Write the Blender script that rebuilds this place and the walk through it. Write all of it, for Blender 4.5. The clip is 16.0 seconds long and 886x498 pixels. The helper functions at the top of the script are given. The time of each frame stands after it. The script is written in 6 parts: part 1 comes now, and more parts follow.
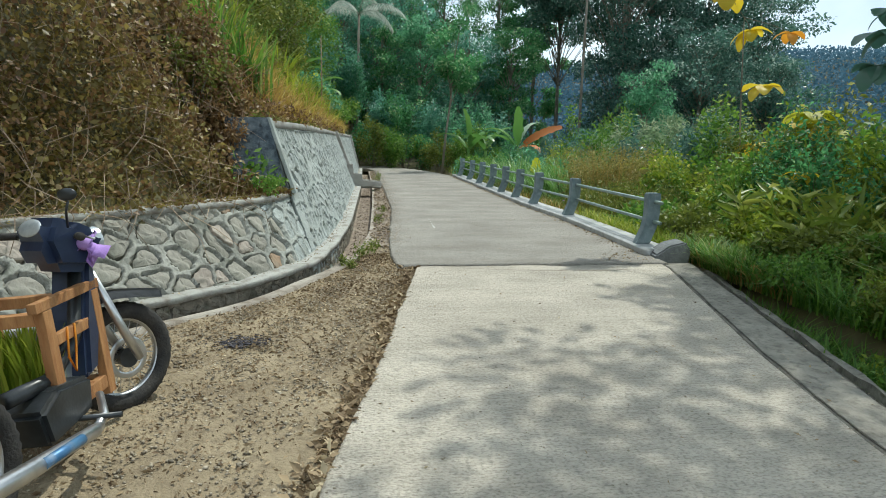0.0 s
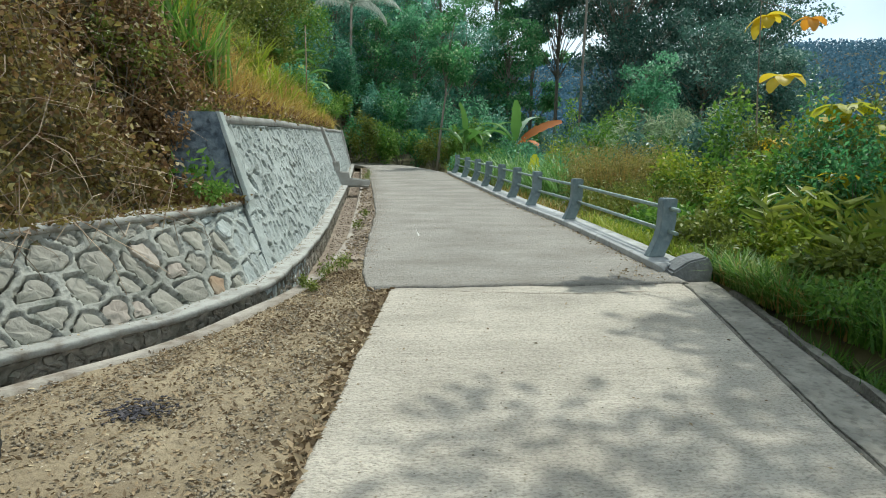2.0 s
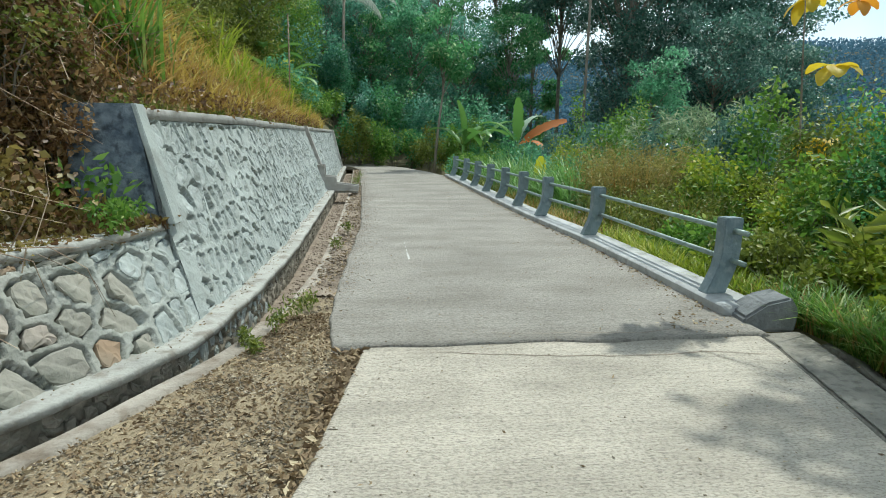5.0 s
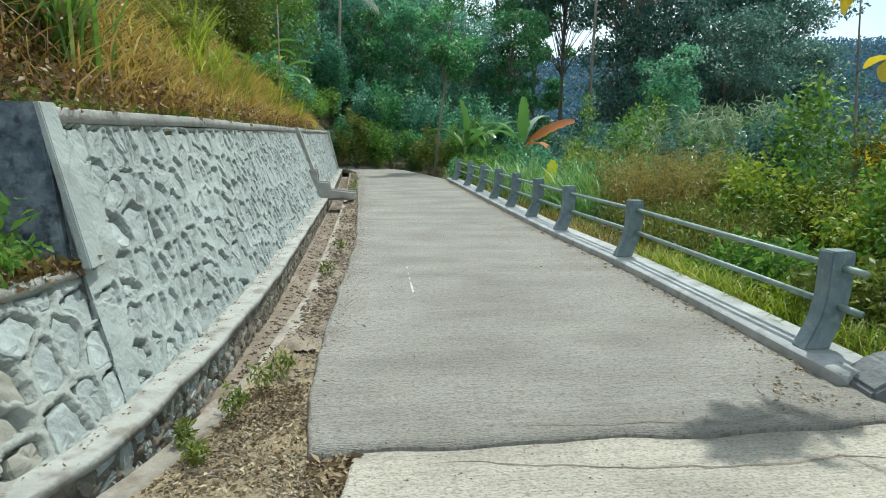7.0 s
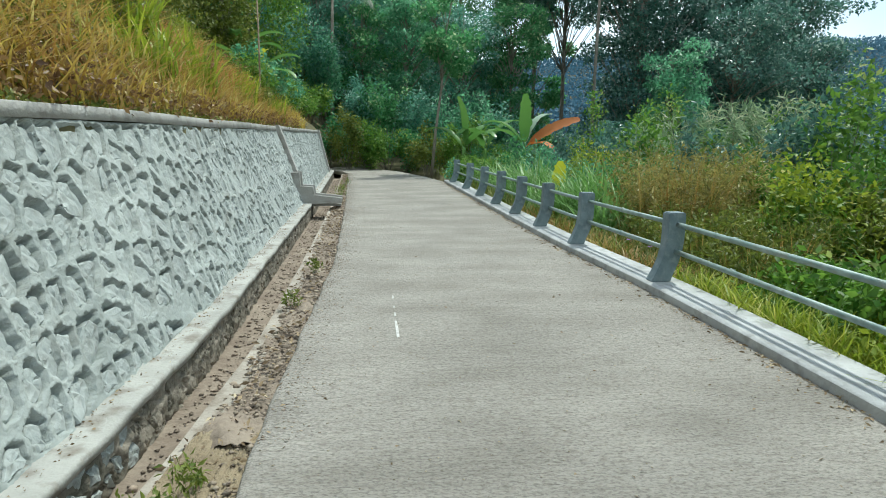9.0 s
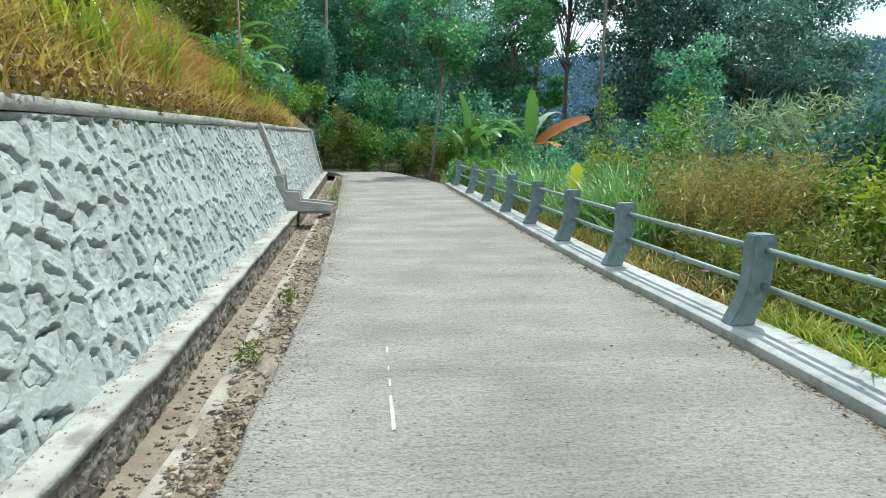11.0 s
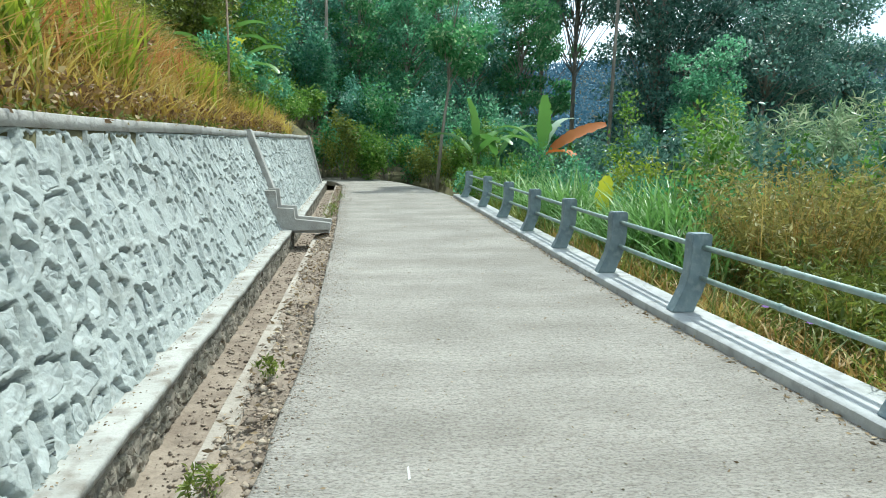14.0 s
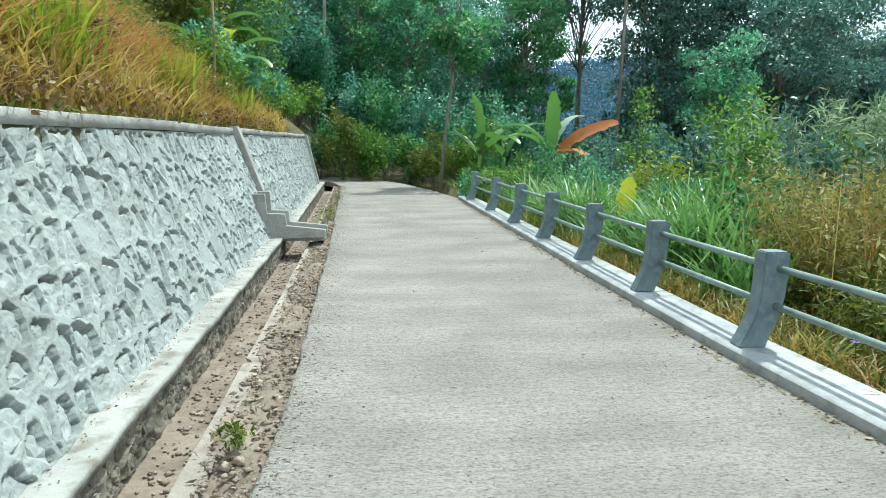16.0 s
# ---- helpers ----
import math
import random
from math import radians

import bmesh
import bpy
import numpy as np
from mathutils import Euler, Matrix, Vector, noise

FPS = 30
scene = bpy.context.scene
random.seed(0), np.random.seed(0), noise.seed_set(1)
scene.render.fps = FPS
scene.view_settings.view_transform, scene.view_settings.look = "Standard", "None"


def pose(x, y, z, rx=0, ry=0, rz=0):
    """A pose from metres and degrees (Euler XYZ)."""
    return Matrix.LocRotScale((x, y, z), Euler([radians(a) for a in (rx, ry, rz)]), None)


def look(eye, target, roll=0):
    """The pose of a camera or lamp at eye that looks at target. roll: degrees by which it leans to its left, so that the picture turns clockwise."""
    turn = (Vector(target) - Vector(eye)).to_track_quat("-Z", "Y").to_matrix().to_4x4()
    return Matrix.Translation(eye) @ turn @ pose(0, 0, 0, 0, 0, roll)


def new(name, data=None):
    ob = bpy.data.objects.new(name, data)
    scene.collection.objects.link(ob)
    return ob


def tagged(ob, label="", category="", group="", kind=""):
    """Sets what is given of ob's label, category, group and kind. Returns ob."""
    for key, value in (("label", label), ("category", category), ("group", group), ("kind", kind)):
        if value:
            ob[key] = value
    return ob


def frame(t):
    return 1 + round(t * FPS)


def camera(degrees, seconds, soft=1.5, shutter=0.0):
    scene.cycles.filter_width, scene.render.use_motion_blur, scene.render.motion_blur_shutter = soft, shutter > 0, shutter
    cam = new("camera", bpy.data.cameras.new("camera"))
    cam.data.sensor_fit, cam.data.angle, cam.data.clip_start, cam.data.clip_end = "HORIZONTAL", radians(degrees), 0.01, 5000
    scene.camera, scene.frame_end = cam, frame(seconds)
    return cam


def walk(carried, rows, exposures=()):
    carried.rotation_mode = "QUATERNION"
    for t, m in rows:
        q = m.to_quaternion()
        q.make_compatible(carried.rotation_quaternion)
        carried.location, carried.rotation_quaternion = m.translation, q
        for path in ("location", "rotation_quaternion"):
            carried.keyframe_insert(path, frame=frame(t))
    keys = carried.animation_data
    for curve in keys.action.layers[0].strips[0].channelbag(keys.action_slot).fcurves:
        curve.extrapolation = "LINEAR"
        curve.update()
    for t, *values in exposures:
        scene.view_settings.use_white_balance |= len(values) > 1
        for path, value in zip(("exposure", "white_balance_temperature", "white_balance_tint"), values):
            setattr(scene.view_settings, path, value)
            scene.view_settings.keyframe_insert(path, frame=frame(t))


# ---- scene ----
cam = camera(71.7, 16.0, soft=1.0)
METRES, EYE, TILT, LEAN, TURN = 9.6, 1.5, 0.0, 0.0, -7.1
ROWS = [
    (0.0, 0.0, 0.0, 0.0, 0.17, -9.89, -1.0),
    (0.5, -0.0004, 0.0269, 0.0026, 0.16, -10.08, -0.95),
    (1.0, 0.0072, 0.0547, 0.0014, 0.21, -10.13, -0.96),
    (1.5, 0.0191, 0.0853, 0.0023, 0.13, -10.21, -0.91),
    (2.0, 0.0207, 0.1185, 0.0039, 0.11, -10.37, -0.87),
    (2.5, 0.0272, 0.1499, 0.0024, 0.12, -10.31, -0.86),
    (3.0, 0.0394, 0.1812, 0.0034, 0.06, -10.44, -0.9),
    (3.5, 0.0373, 0.2079, 0.0034, -0.05, -10.39, -0.9),
    (4.0, 0.0276, 0.2327, 0.0039, -0.04, -10.37, -0.86),
    (6.5, 0.0169, 0.3986, 0.0063, -0.19, -10.41, -0.76),
    (7.0, 0.0103, 0.4328, 0.0102, -0.25, -10.4, -0.77),
    (7.5, 0.0131, 0.4677, 0.0075, -0.24, -10.42, -0.75),
    (8.0, 0.0206, 0.5028, 0.0073, -0.33, -10.37, -0.75),
    (8.5, 0.016, 0.5421, 0.0086, -0.35, -10.42, -0.72),
    (9.0, 0.0142, 0.5794, 0.0077, -0.43, -10.4, -0.73),
    (11.5, 0.0014, 0.77, 0.0044, -0.66, -10.34, -0.86),
    (12.0, -0.0022, 0.8018, 0.0045, -0.66, -10.29, -0.89),
    (12.5, -0.0005, 0.8329, 0.0076, -0.68, -10.22, -0.88),
    (13.0, -0.0088, 0.8591, 0.011, -0.73, -10.2, -0.88),
    (13.5, -0.0159, 0.8727, 0.0123, -0.78, -10.13, -0.94),
    (14.0, -0.0166, 0.8792, 0.0109, -0.63, -9.86, -0.9),
    (14.5, -0.0129, 0.8974, 0.0124, -0.6, -9.96, -0.84),
    (15.0, -0.0136, 0.9232, 0.0099, -0.59, -9.78, -0.84),
    (15.5, -0.0235, 0.9564, 0.0103, -0.58, -9.89, -0.84),
    (16.0, -0.0258, 0.9816, 0.0092, -0.6, -9.93, -0.84),
]
# the film brightens a little on the way and leans to green
EXPOSURES = [(0.0, -0.12, 6250, 2), (4.0, -0.06, 6200, 1), (7.0, 0.0, 6080, 0), (9.0, 0.02, 6080, 0), (11.5, 0.34, 6000, 0), (12.5, 0.36, 6000, 0), (16.0, 0.40, 5900, -2)]
walk(cam, [(t, pose(0, 0, EYE, TILT, LEAN, TURN) @ pose(METRES * x, METRES * y, METRES * z, 90 + pitch, roll, yaw)) for t, x, y, z, yaw, pitch, roll in ROWS], EXPOSURES)

# ---------------------------------------------------------------- light
SUN_DIR = Vector((0.33, 0.40, 1.0)).normalized()      # from the ground towards the sun
SUN_EL = math.asin(SUN_DIR.z)
SUN_AZ = math.atan2(SUN_DIR.x, SUN_DIR.y)              # clockwise from +y
world = bpy.data.worlds.new("sky")
scene.world = world
world.use_nodes = True
wn, wl = world.node_tree.nodes, world.node_tree.links
sky_tex = wn.new("ShaderNodeTexSky")
sky_tex.sky_type = "NISHITA"
sky_tex.sun_disc = False
sky_tex.sun_elevation, sky_tex.sun_rotation = SUN_EL, SUN_AZ
sky_tex.air_density, sky_tex.dust_density = 1.0, 1.5
# thin white cloud in the blue
cl_co = wn.new("ShaderNodeTexCoord")
cl_no = wn.new("ShaderNodeTexNoise")
cl_no.inputs["Scale"].default_value = 2.6
cl_no.inputs["Detail"].default_value = 6
cl_ra = wn.new("ShaderNodeValToRGB")
cl_ra.color_ramp.elements[0].position = 0.30
cl_ra.color_ramp.elements[1].position = 0.58
cl_mix = wn.new("ShaderNodeMix")
cl_mix.data_type = "RGBA"
cl_mix.inputs["B"].default_value = (8.5, 9.2, 10.0, 1)
wl.new(cl_co.outputs["Generated"], cl_no.inputs["Vector"])
wl.new(cl_no.outputs["Fac"], cl_ra.inputs["Fac"])
wl.new(cl_ra.outputs["Color"], cl_mix.inputs["Factor"])
wl.new(sky_tex.outputs["Color"], cl_mix.inputs["A"])
wl.new(cl_mix.outputs["Result"], wn["Background"].inputs["Color"])
wn["Background"].inputs["Strength"].default_value = 0.15
sun = new("sun", bpy.data.lights.new("sun", "SUN"))
sun.data.energy, sun.data.angle, sun.data.color = 3.5, radians(0.8), (1.0, 0.96, 0.88)
sun.matrix_world = look(SUN_DIR * 40, (0, 0, 0))

# ---------------------------------------------------------------- materials


def mat(name, c1, c2, scale=3.0, rough=0.8, bump=0.3, bscale=40.0, metal=0.0, c3=None, scale3=14.0, per="object", ramp=(0.35, 0.65), stretch=None, amount3=0.5):
    """Two or three colours mixed by noise at two scales, with a fine relief."""
    m = bpy.data.materials.new(name)
    m.use_nodes = True
    n, l = m.node_tree.nodes, m.node_tree.links
    b = n["Principled BSDF"]
    co = n.new("ShaderNodeTexCoord")
    mp = n.new("ShaderNodeMapping")
    if stretch:
        mp.inputs["Scale"].default_value = stretch
    l.new(co.outputs["Object"], mp.inputs["Vector"])
    no = n.new("ShaderNodeTexNoise")
    no.inputs["Scale"].default_value, no.inputs["Detail"].default_value = scale, 6
    l.new(mp.outputs["Vector"], no.inputs["Vector"])
    ra = n.new("ShaderNodeValToRGB")
    ra.color_ramp.elements[0].position, ra.color_ramp.elements[1].position = ramp
    ra.color_ramp.elements[0].color, ra.color_ramp.elements[1].color = (*c1, 1), (*c2, 1)
    l.new(no.outputs["Fac"], ra.inputs["Fac"])
    out = ra.outputs["Color"]
    if c3:
        n3 = n.new("ShaderNodeTexNoise")
        n3.inputs["Scale"].default_value, n3.inputs["Detail"].default_value = scale3, 8
        l.new(mp.outputs["Vector"], n3.inputs["Vector"])
        r3 = n.new("ShaderNodeValToRGB")
        r3.color_ramp.elements[0].position, r3.color_ramp.elements[1].position = 0.5, 0.68
        r3.color_ramp.elements[1].color = (amount3, amount3, amount3, 1)
        l.new(n3.outputs["Fac"], r3.inputs["Fac"])
        mx = n.new("ShaderNodeMix")
        mx.data_type = "RGBA"
        mx.inputs["B"].default_value = (*c3, 1)
        l.new(r3.outputs["Color"], mx.inputs["Factor"])
        l.new(out, mx.inputs["A"])
        out = mx.outputs["Result"]
    if per:
        if per == "object":
            rnd = n.new("ShaderNodeObjectInfo").outputs["Random"]
        else:
            rnd = n.new("ShaderNodeNewGeometry").outputs["Random Per Island"]
        mr = n.new("ShaderNodeMapRange")
        mr.inputs["To Min"].default_value, mr.inputs["To Max"].default_value = (0.92, 1.06) if per == "object" else (0.6, 1.3)
        l.new(rnd, mr.inputs["Value"])
        hs = n.new("ShaderNodeHueSaturation")
        l.new(mr.outputs["Result"], hs.inputs["Value"])
        l.new(out, hs.inputs["Color"])
        out = hs.outputs["Color"]
    l.new(out, b.inputs["Base Color"])
    b.inputs["Roughness"].default_value, b.inputs["Metallic"].default_value = rough, metal
    if bump:
        nb = n.new("ShaderNodeTexNoise")
        nb.inputs["Scale"].default_value, nb.inputs["Detail"].default_value = bscale, 8
        l.new(mp.outputs["Vector"], nb.inputs["Vector"])
        bu = n.new("ShaderNodeBump")
        bu.inputs["Strength"].default_value, bu.inputs["Distance"].default_value = bump, 0.02
        l.new(nb.outputs["Fac"], bu.inputs["Height"])
        l.new(bu.outputs["Normal"], b.inputs["Normal"])
    return m


def leaf_mat(name, c1, c2, c3=None, through_light=0.35, rough=0.5, patch=0.7):
    """Leaf colours spread leaf by leaf and in patches; light also comes through the leaf."""
    m = bpy.data.materials.new(name)
    m.use_nodes = True
    n, l = m.node_tree.nodes, m.node_tree.links
    b = n["Principled BSDF"]
    geo = n.new("ShaderNodeNewGeometry")
    ra = n.new("ShaderNodeValToRGB")
    ra.color_ramp.elements[0].color, ra.color_ramp.elements[1].color = (*c1, 1), (*c2, 1)
    if c3:
        e = ra.color_ramp.elements.new(0.93)
        e.color = (*c2, 1)
        ra.color_ramp.elements[2].color = (*c3, 1)
    co = n.new("ShaderNodeTexCoord")
    no = n.new("ShaderNodeTexNoise")
    no.inputs["Scale"].default_value = patch
    l.new(co.outputs["Object"], no.inputs["Vector"])
    ad = n.new("ShaderNodeMath")
    ad.operation = "MULTIPLY_ADD"
    ad.inputs[1].default_value, ad.inputs[2].default_value = 1.6, -0.8
    l.new(no.outputs["Fac"], ad.inputs[0])
    a2 = n.new("ShaderNodeMath")
    l.new(ad.outputs[0], a2.inputs[0])
    l.new(geo.outputs["Random Per Island"], a2.inputs[1])
    l.new(a2.outputs[0], ra.inputs["Fac"])
    l.new(ra.outputs["Color"], b.inputs["Base Color"])
    b.inputs["Roughness"].default_value = rough
    tr = n.new("ShaderNodeBsdfTranslucent")
    l.new(ra.outputs["Color"], tr.inputs["Color"])
    mx = n.new("ShaderNodeMixShader")
    mx.inputs["Fac"].default_value = through_light
    l.new(b.outputs[0], mx.inputs[1])
    l.new(tr.outputs[0], mx.inputs[2])
    l.new(mx.outputs[0], n["Material Output"].inputs["Surface"])
    return m


def ribbed(m, freq, strength, direction="Y", dist=0.01):
    """Adds fine broomed grooves across the road to a material's relief."""
    n, l = m.node_tree.nodes, m.node_tree.links
    co = n.new("ShaderNodeTexCoord")
    wv = n.new("ShaderNodeTexWave")
    wv.bands_direction = direction
    wv.inputs["Scale"].default_value, wv.inputs["Distortion"].default_value = freq, 0.9
    wv.inputs["Detail"].default_value, wv.inputs["Detail Scale"].default_value = 4, 2.5
    l.new(co.outputs["Object"], wv.inputs["Vector"])
    old = n["Principled BSDF"].inputs["Normal"].links[0].from_node
    bu = n.new("ShaderNodeBump")
    bu.inputs["Strength"].default_value, bu.inputs["Distance"].default_value = strength, dist
    l.new(wv.outputs["Color"], bu.inputs["Height"])
    l.new(old.outputs["Normal"], bu.inputs["Normal"])
    l.new(bu.outputs["Normal"], n["Principled BSDF"].inputs["Normal"])
    return m




def streaked(m):
    """Adds short pale and dark scuffs across the road to a material's colour."""
    n, l = m.node_tree.nodes, m.node_tree.links
    b = n["Principled BSDF"]
    old = b.inputs["Base Color"].links[0].from_socket
    co = n.new("ShaderNodeTexCoord")
    for size, low, high, lo_v, hi_v in (((2.2, 30, 1), 0.36, 0.62, 0.94, 1.06), ((45, 75, 1), 0.38, 0.50, 0.72, 1.04), ((0.35, 0.5, 1), 0.3, 0.7, 0.92, 1.12)):
        mp = n.new("ShaderNodeMapping")
        mp.inputs["Scale"].default_value = size
        no = n.new("ShaderNodeTexNoise")
        no.inputs["Scale"].default_value, no.inputs["Detail"].default_value = 1.0, 4
        mr = n.new("ShaderNodeMapRange")
        mr.inputs["From Min"].default_value, mr.inputs["From Max"].default_value = low, high
        mr.inputs["To Min"].default_value, mr.inputs["To Max"].default_value = lo_v, hi_v
        hs = n.new("ShaderNodeHueSaturation")
        l.new(co.outputs["Object"], mp.inputs["Vector"])
        l.new(mp.outputs["Vector"], no.inputs["Vector"])
        l.new(no.outputs["Fac"], mr.inputs["Value"])
        l.new(mr.outputs["Result"], hs.inputs["Value"])
        l.new(old, hs.inputs["Color"])
        old = hs.outputs["Color"]
    l.new(old, b.inputs["Base Color"])
    return m


M_ROAD = ribbed(streaked(mat("broomed_concrete", (0.388, 0.350, 0.287), (0.505, 0.457, 0.378), 1.6, 0.85, 1.0, 55, c3=(0.25, 0.22, 0.18), scale3=26, per="", stretch=(0.8, 1.3, 1), amount3=0.45)), 13.0, 0.16, dist=0.013)
M_ROAD_FAR = ribbed(streaked(mat("greyer_broomed_concrete", (0.235, 0.217, 0.186), (0.335, 0.312, 0.273), 1.1, 0.85, 1.0, 55, c3=(0.165, 0.142, 0.118), scale3=24, per="", stretch=(0.75, 1.4, 1), amount3=0.5)), 13.0, 0.08, dist=0.012)
# worn concrete, its base also darkened for the shade lying on the strip
M_STRIP = mat("worn_shade_darkened_concrete", (0.20, 0.187, 0.158), (0.31, 0.29, 0.243), 5, 0.9, 1.0, 30, c3=(0.13, 0.12, 0.10), scale3=16, per="", amount3=0.8)
M_KERB = mat("pale_concrete_kerb", (0.36, 0.37, 0.37), (0.49, 0.50, 0.49), 3, 0.8, 0.35, 45, c3=(0.26, 0.26, 0.25), scale3=9, per="", amount3=0.7)
M_PLASTER = mat("pale_green_grey_plaster", (0.30, 0.33, 0.31), (0.41, 0.44, 0.415), 1.6, 0.9, 0.6, 30, c3=(0.22, 0.23, 0.205), scale3=4, per="", amount3=0.6)
M_PLASTER_OLD = mat("old_grey_mortar", (0.25, 0.25, 0.215), (0.40, 0.395, 0.345), 2.6, 0.9, 0.9, 24, c3=(0.10, 0.11, 0.08), scale3=4.5, per="", amount3=0.75)
M_STONE = mat("painted_field_stone", (0.29, 0.32, 0.305), (0.46, 0.49, 0.465), 5, 0.85, 0.8, 22, c3=(0.20, 0.21, 0.19), scale3=11, amount3=0.6)
M_STONE_OLD = mat("weathered_field_stone", (0.25, 0.235, 0.195), (0.43, 0.41, 0.345), 5, 0.9, 0.9, 16, c3=(0.09, 0.095, 0.07), scale3=2.2, amount3=0.9)
M_STONE_PALE = mat("pale_pinkish_stone", (0.34, 0.29, 0.24), (0.50, 0.44, 0.37), 3, 0.9, 0.8, 9, c3=(0.16, 0.15, 0.12), scale3=7, amount3=0.9)
M_STONE_RUST = mat("rusty_brown_stone", (0.30, 0.205, 0.13), (0.40, 0.29, 0.19), 1.5, 0.85, 0.5, 5, c3=(0.24, 0.20, 0.15), scale3=2.5, amount3=0.8)
n_, l_ = M_PLASTER_OLD.node_tree.nodes, M_PLASTER_OLD.node_tree.links
co_, sp_, mr_, mx_ = n_.new("ShaderNodeTexCoord"), n_.new("ShaderNodeSeparateXYZ"), n_.new("ShaderNodeMapRange"), n_.new("ShaderNodeMix")
mx_.data_type = "RGBA"
mx_.inputs["B"].default_value = (0.36, 0.39, 0.365, 1)
mr_.inputs["From Min"].default_value, mr_.inputs["From Max"].default_value = 6.3, 7.6
l_.new(co_.outputs["Object"], sp_.inputs["Vector"])
l_.new(sp_.outputs["Y"], mr_.inputs["Value"])
l_.new(mr_.outputs["Result"], mx_.inputs["Factor"])
l_.new(n_["Principled BSDF"].inputs["Base Color"].links[0].from_socket, mx_.inputs["A"])
l_.new(mx_.outputs["Result"], n_["Principled BSDF"].inputs["Base Color"])
M_CAP = mat("cement_cap", (0.32, 0.31, 0.28), (0.45, 0.44, 0.41), 2, 0.85, 0.45, 35, c3=(0.20, 0.18, 0.15), scale3=6, per="")
# the wall end faces away from the sun; its shade is in this colour
M_SHADED_END = mat("shaded_end_plaster", (0.07, 0.095, 0.12), (0.19, 0.225, 0.25), 9, 0.9, 1.0, 22, c3=(0.025, 0.035, 0.045), scale3=15, per="", amount3=0.85)
M_LEDGE = mat("ledge_concrete", (0.30, 0.295, 0.265), (0.43, 0.425, 0.385), 2.5, 0.85, 0.5, 35, c3=(0.19, 0.165, 0.13), scale3=7, per="", amount3=0.8)
M_LIP = mat("soiled_lip_concrete", (0.29, 0.255, 0.21), (0.41, 0.37, 0.31), 2.5, 0.9, 0.6, 35, c3=(0.19, 0.15, 0.11), scale3=6, per="", amount3=0.9)
M_DITCHSTONE = mat("mossy_ditch_stone", (0.13, 0.12, 0.09), (0.33, 0.29, 0.23), 6, 0.95, 0.9, 22, c3=(0.07, 0.07, 0.05), scale3=11, per="")
M_SOIL = mat("dry_brown_soil", (0.21, 0.165, 0.125), (0.32, 0.265, 0.205), 3, 1.0, 1.0, 18, c3=(0.13, 0.10, 0.075), scale3=9, per="")
M_GRAVEL = mat("packed_gravel_and_leaf_litter", (0.215, 0.168, 0.105), (0.345, 0.28, 0.18), 2.0, 1.0, 1.0, 40, c3=(0.12, 0.09, 0.06), scale3=15, per="")
M_PEBBLE = mat("mixed_pebbles", (0.24, 0.20, 0.14), (0.42, 0.36, 0.27), 5, 0.95, 0.3, 60, per="island")
M_CLOD = mat("soil_clod", (0.24, 0.185, 0.14), (0.38, 0.315, 0.24), 8, 1.0, 0.6, 40, per="island")
M_DARKCRUMB = mat("black_crumbs", (0.035, 0.033, 0.04), (0.10, 0.09, 0.095), 20, 1.0, 0.3, 60, per="island")
M_WHITE = mat("worn_white_paint", (0.42, 0.41, 0.38), (0.62, 0.61, 0.58), 20, 0.8, 0.2, 60, per="")
M_GROUND = mat("earth_under_plants", (0.09, 0.08, 0.04), (0.17, 0.15, 0.07), 1.3, 1.0, 0.8, 8, c3=(0.05, 0.06, 0.03), scale3=3, per="")
M_POST = mat("blue_grey_painted_concrete", (0.13, 0.18, 0.205), (0.21, 0.27, 0.29), 6, 0.7, 0.3, 40, c3=(0.32, 0.36, 0.36), scale3=16)
M_PIPE = mat("grey_green_painted_steel", (0.20, 0.28, 0.26), (0.31, 0.39, 0.36), 8, 0.5, 0.1, 60, 0.2, c3=(0.24, 0.24, 0.2), scale3=14)
# the marker block's shaded near face is put into this darker grey
M_BLOCK = mat("rough_shaded_concrete", (0.15, 0.16, 0.165), (0.27, 0.28, 0.28), 5, 0.9, 0.8, 20, c3=(0.09, 0.095, 0.10), scale3=9, per="")
M_WOOD = mat("weathered_orange_timber", (0.30, 0.13, 0.045), (0.48, 0.25, 0.10), 5, 0.65, 0.25, 30, c3=(0.18, 0.08, 0.03), scale3=10, stretch=(6, 6, 1))
M_RUBBER = mat("black_rubber", (0.02, 0.02, 0.02), (0.05, 0.045, 0.04), 12, 0.85, 0.3, 70)
M_STEEL = mat("dull_chrome", (0.45, 0.46, 0.47), (0.62, 0.62, 0.62), 10, 0.3, 0.05, 60, 0.9)
M_BLACKPLASTIC = mat("black_plastic", (0.015, 0.018, 0.02), (0.04, 0.045, 0.05), 8, 0.35, 0.05, 60)
M_BLUEPLASTIC = mat("dark_blue_fairing", (0.015, 0.025, 0.06), (0.03, 0.045, 0.09), 8, 0.3, 0.04, 60)
M_BLUEPAINT = mat("blue_painted_steel", (0.05, 0.15, 0.32), (0.10, 0.24, 0.42), 8, 0.4, 0.08, 60, 0.3, c3=(0.4, 0.42, 0.43), scale3=9)
M_LENS = mat("clear_lamp_lens", (0.45, 0.5, 0.52), (0.6, 0.64, 0.66), 20, 0.12, 0.05, 80, 0.3)
M_RIBBON = mat("purple_cloth", (0.30, 0.16, 0.50), (0.45, 0.28, 0.66), 12, 0.8, 0.3, 60)
M_TIN = mat("galvanised_tin", (0.38, 0.44, 0.47), (0.55, 0.60, 0.62), 6, 0.4, 0.08, 30, 0.6)
M_BARK = mat("grey_brown_bark", (0.16, 0.14, 0.11), (0.30, 0.27, 0.22), 5, 0.95, 0.8, 14, c3=(0.09, 0.08, 0.06), scale3=9, stretch=(1, 1, 0.3))
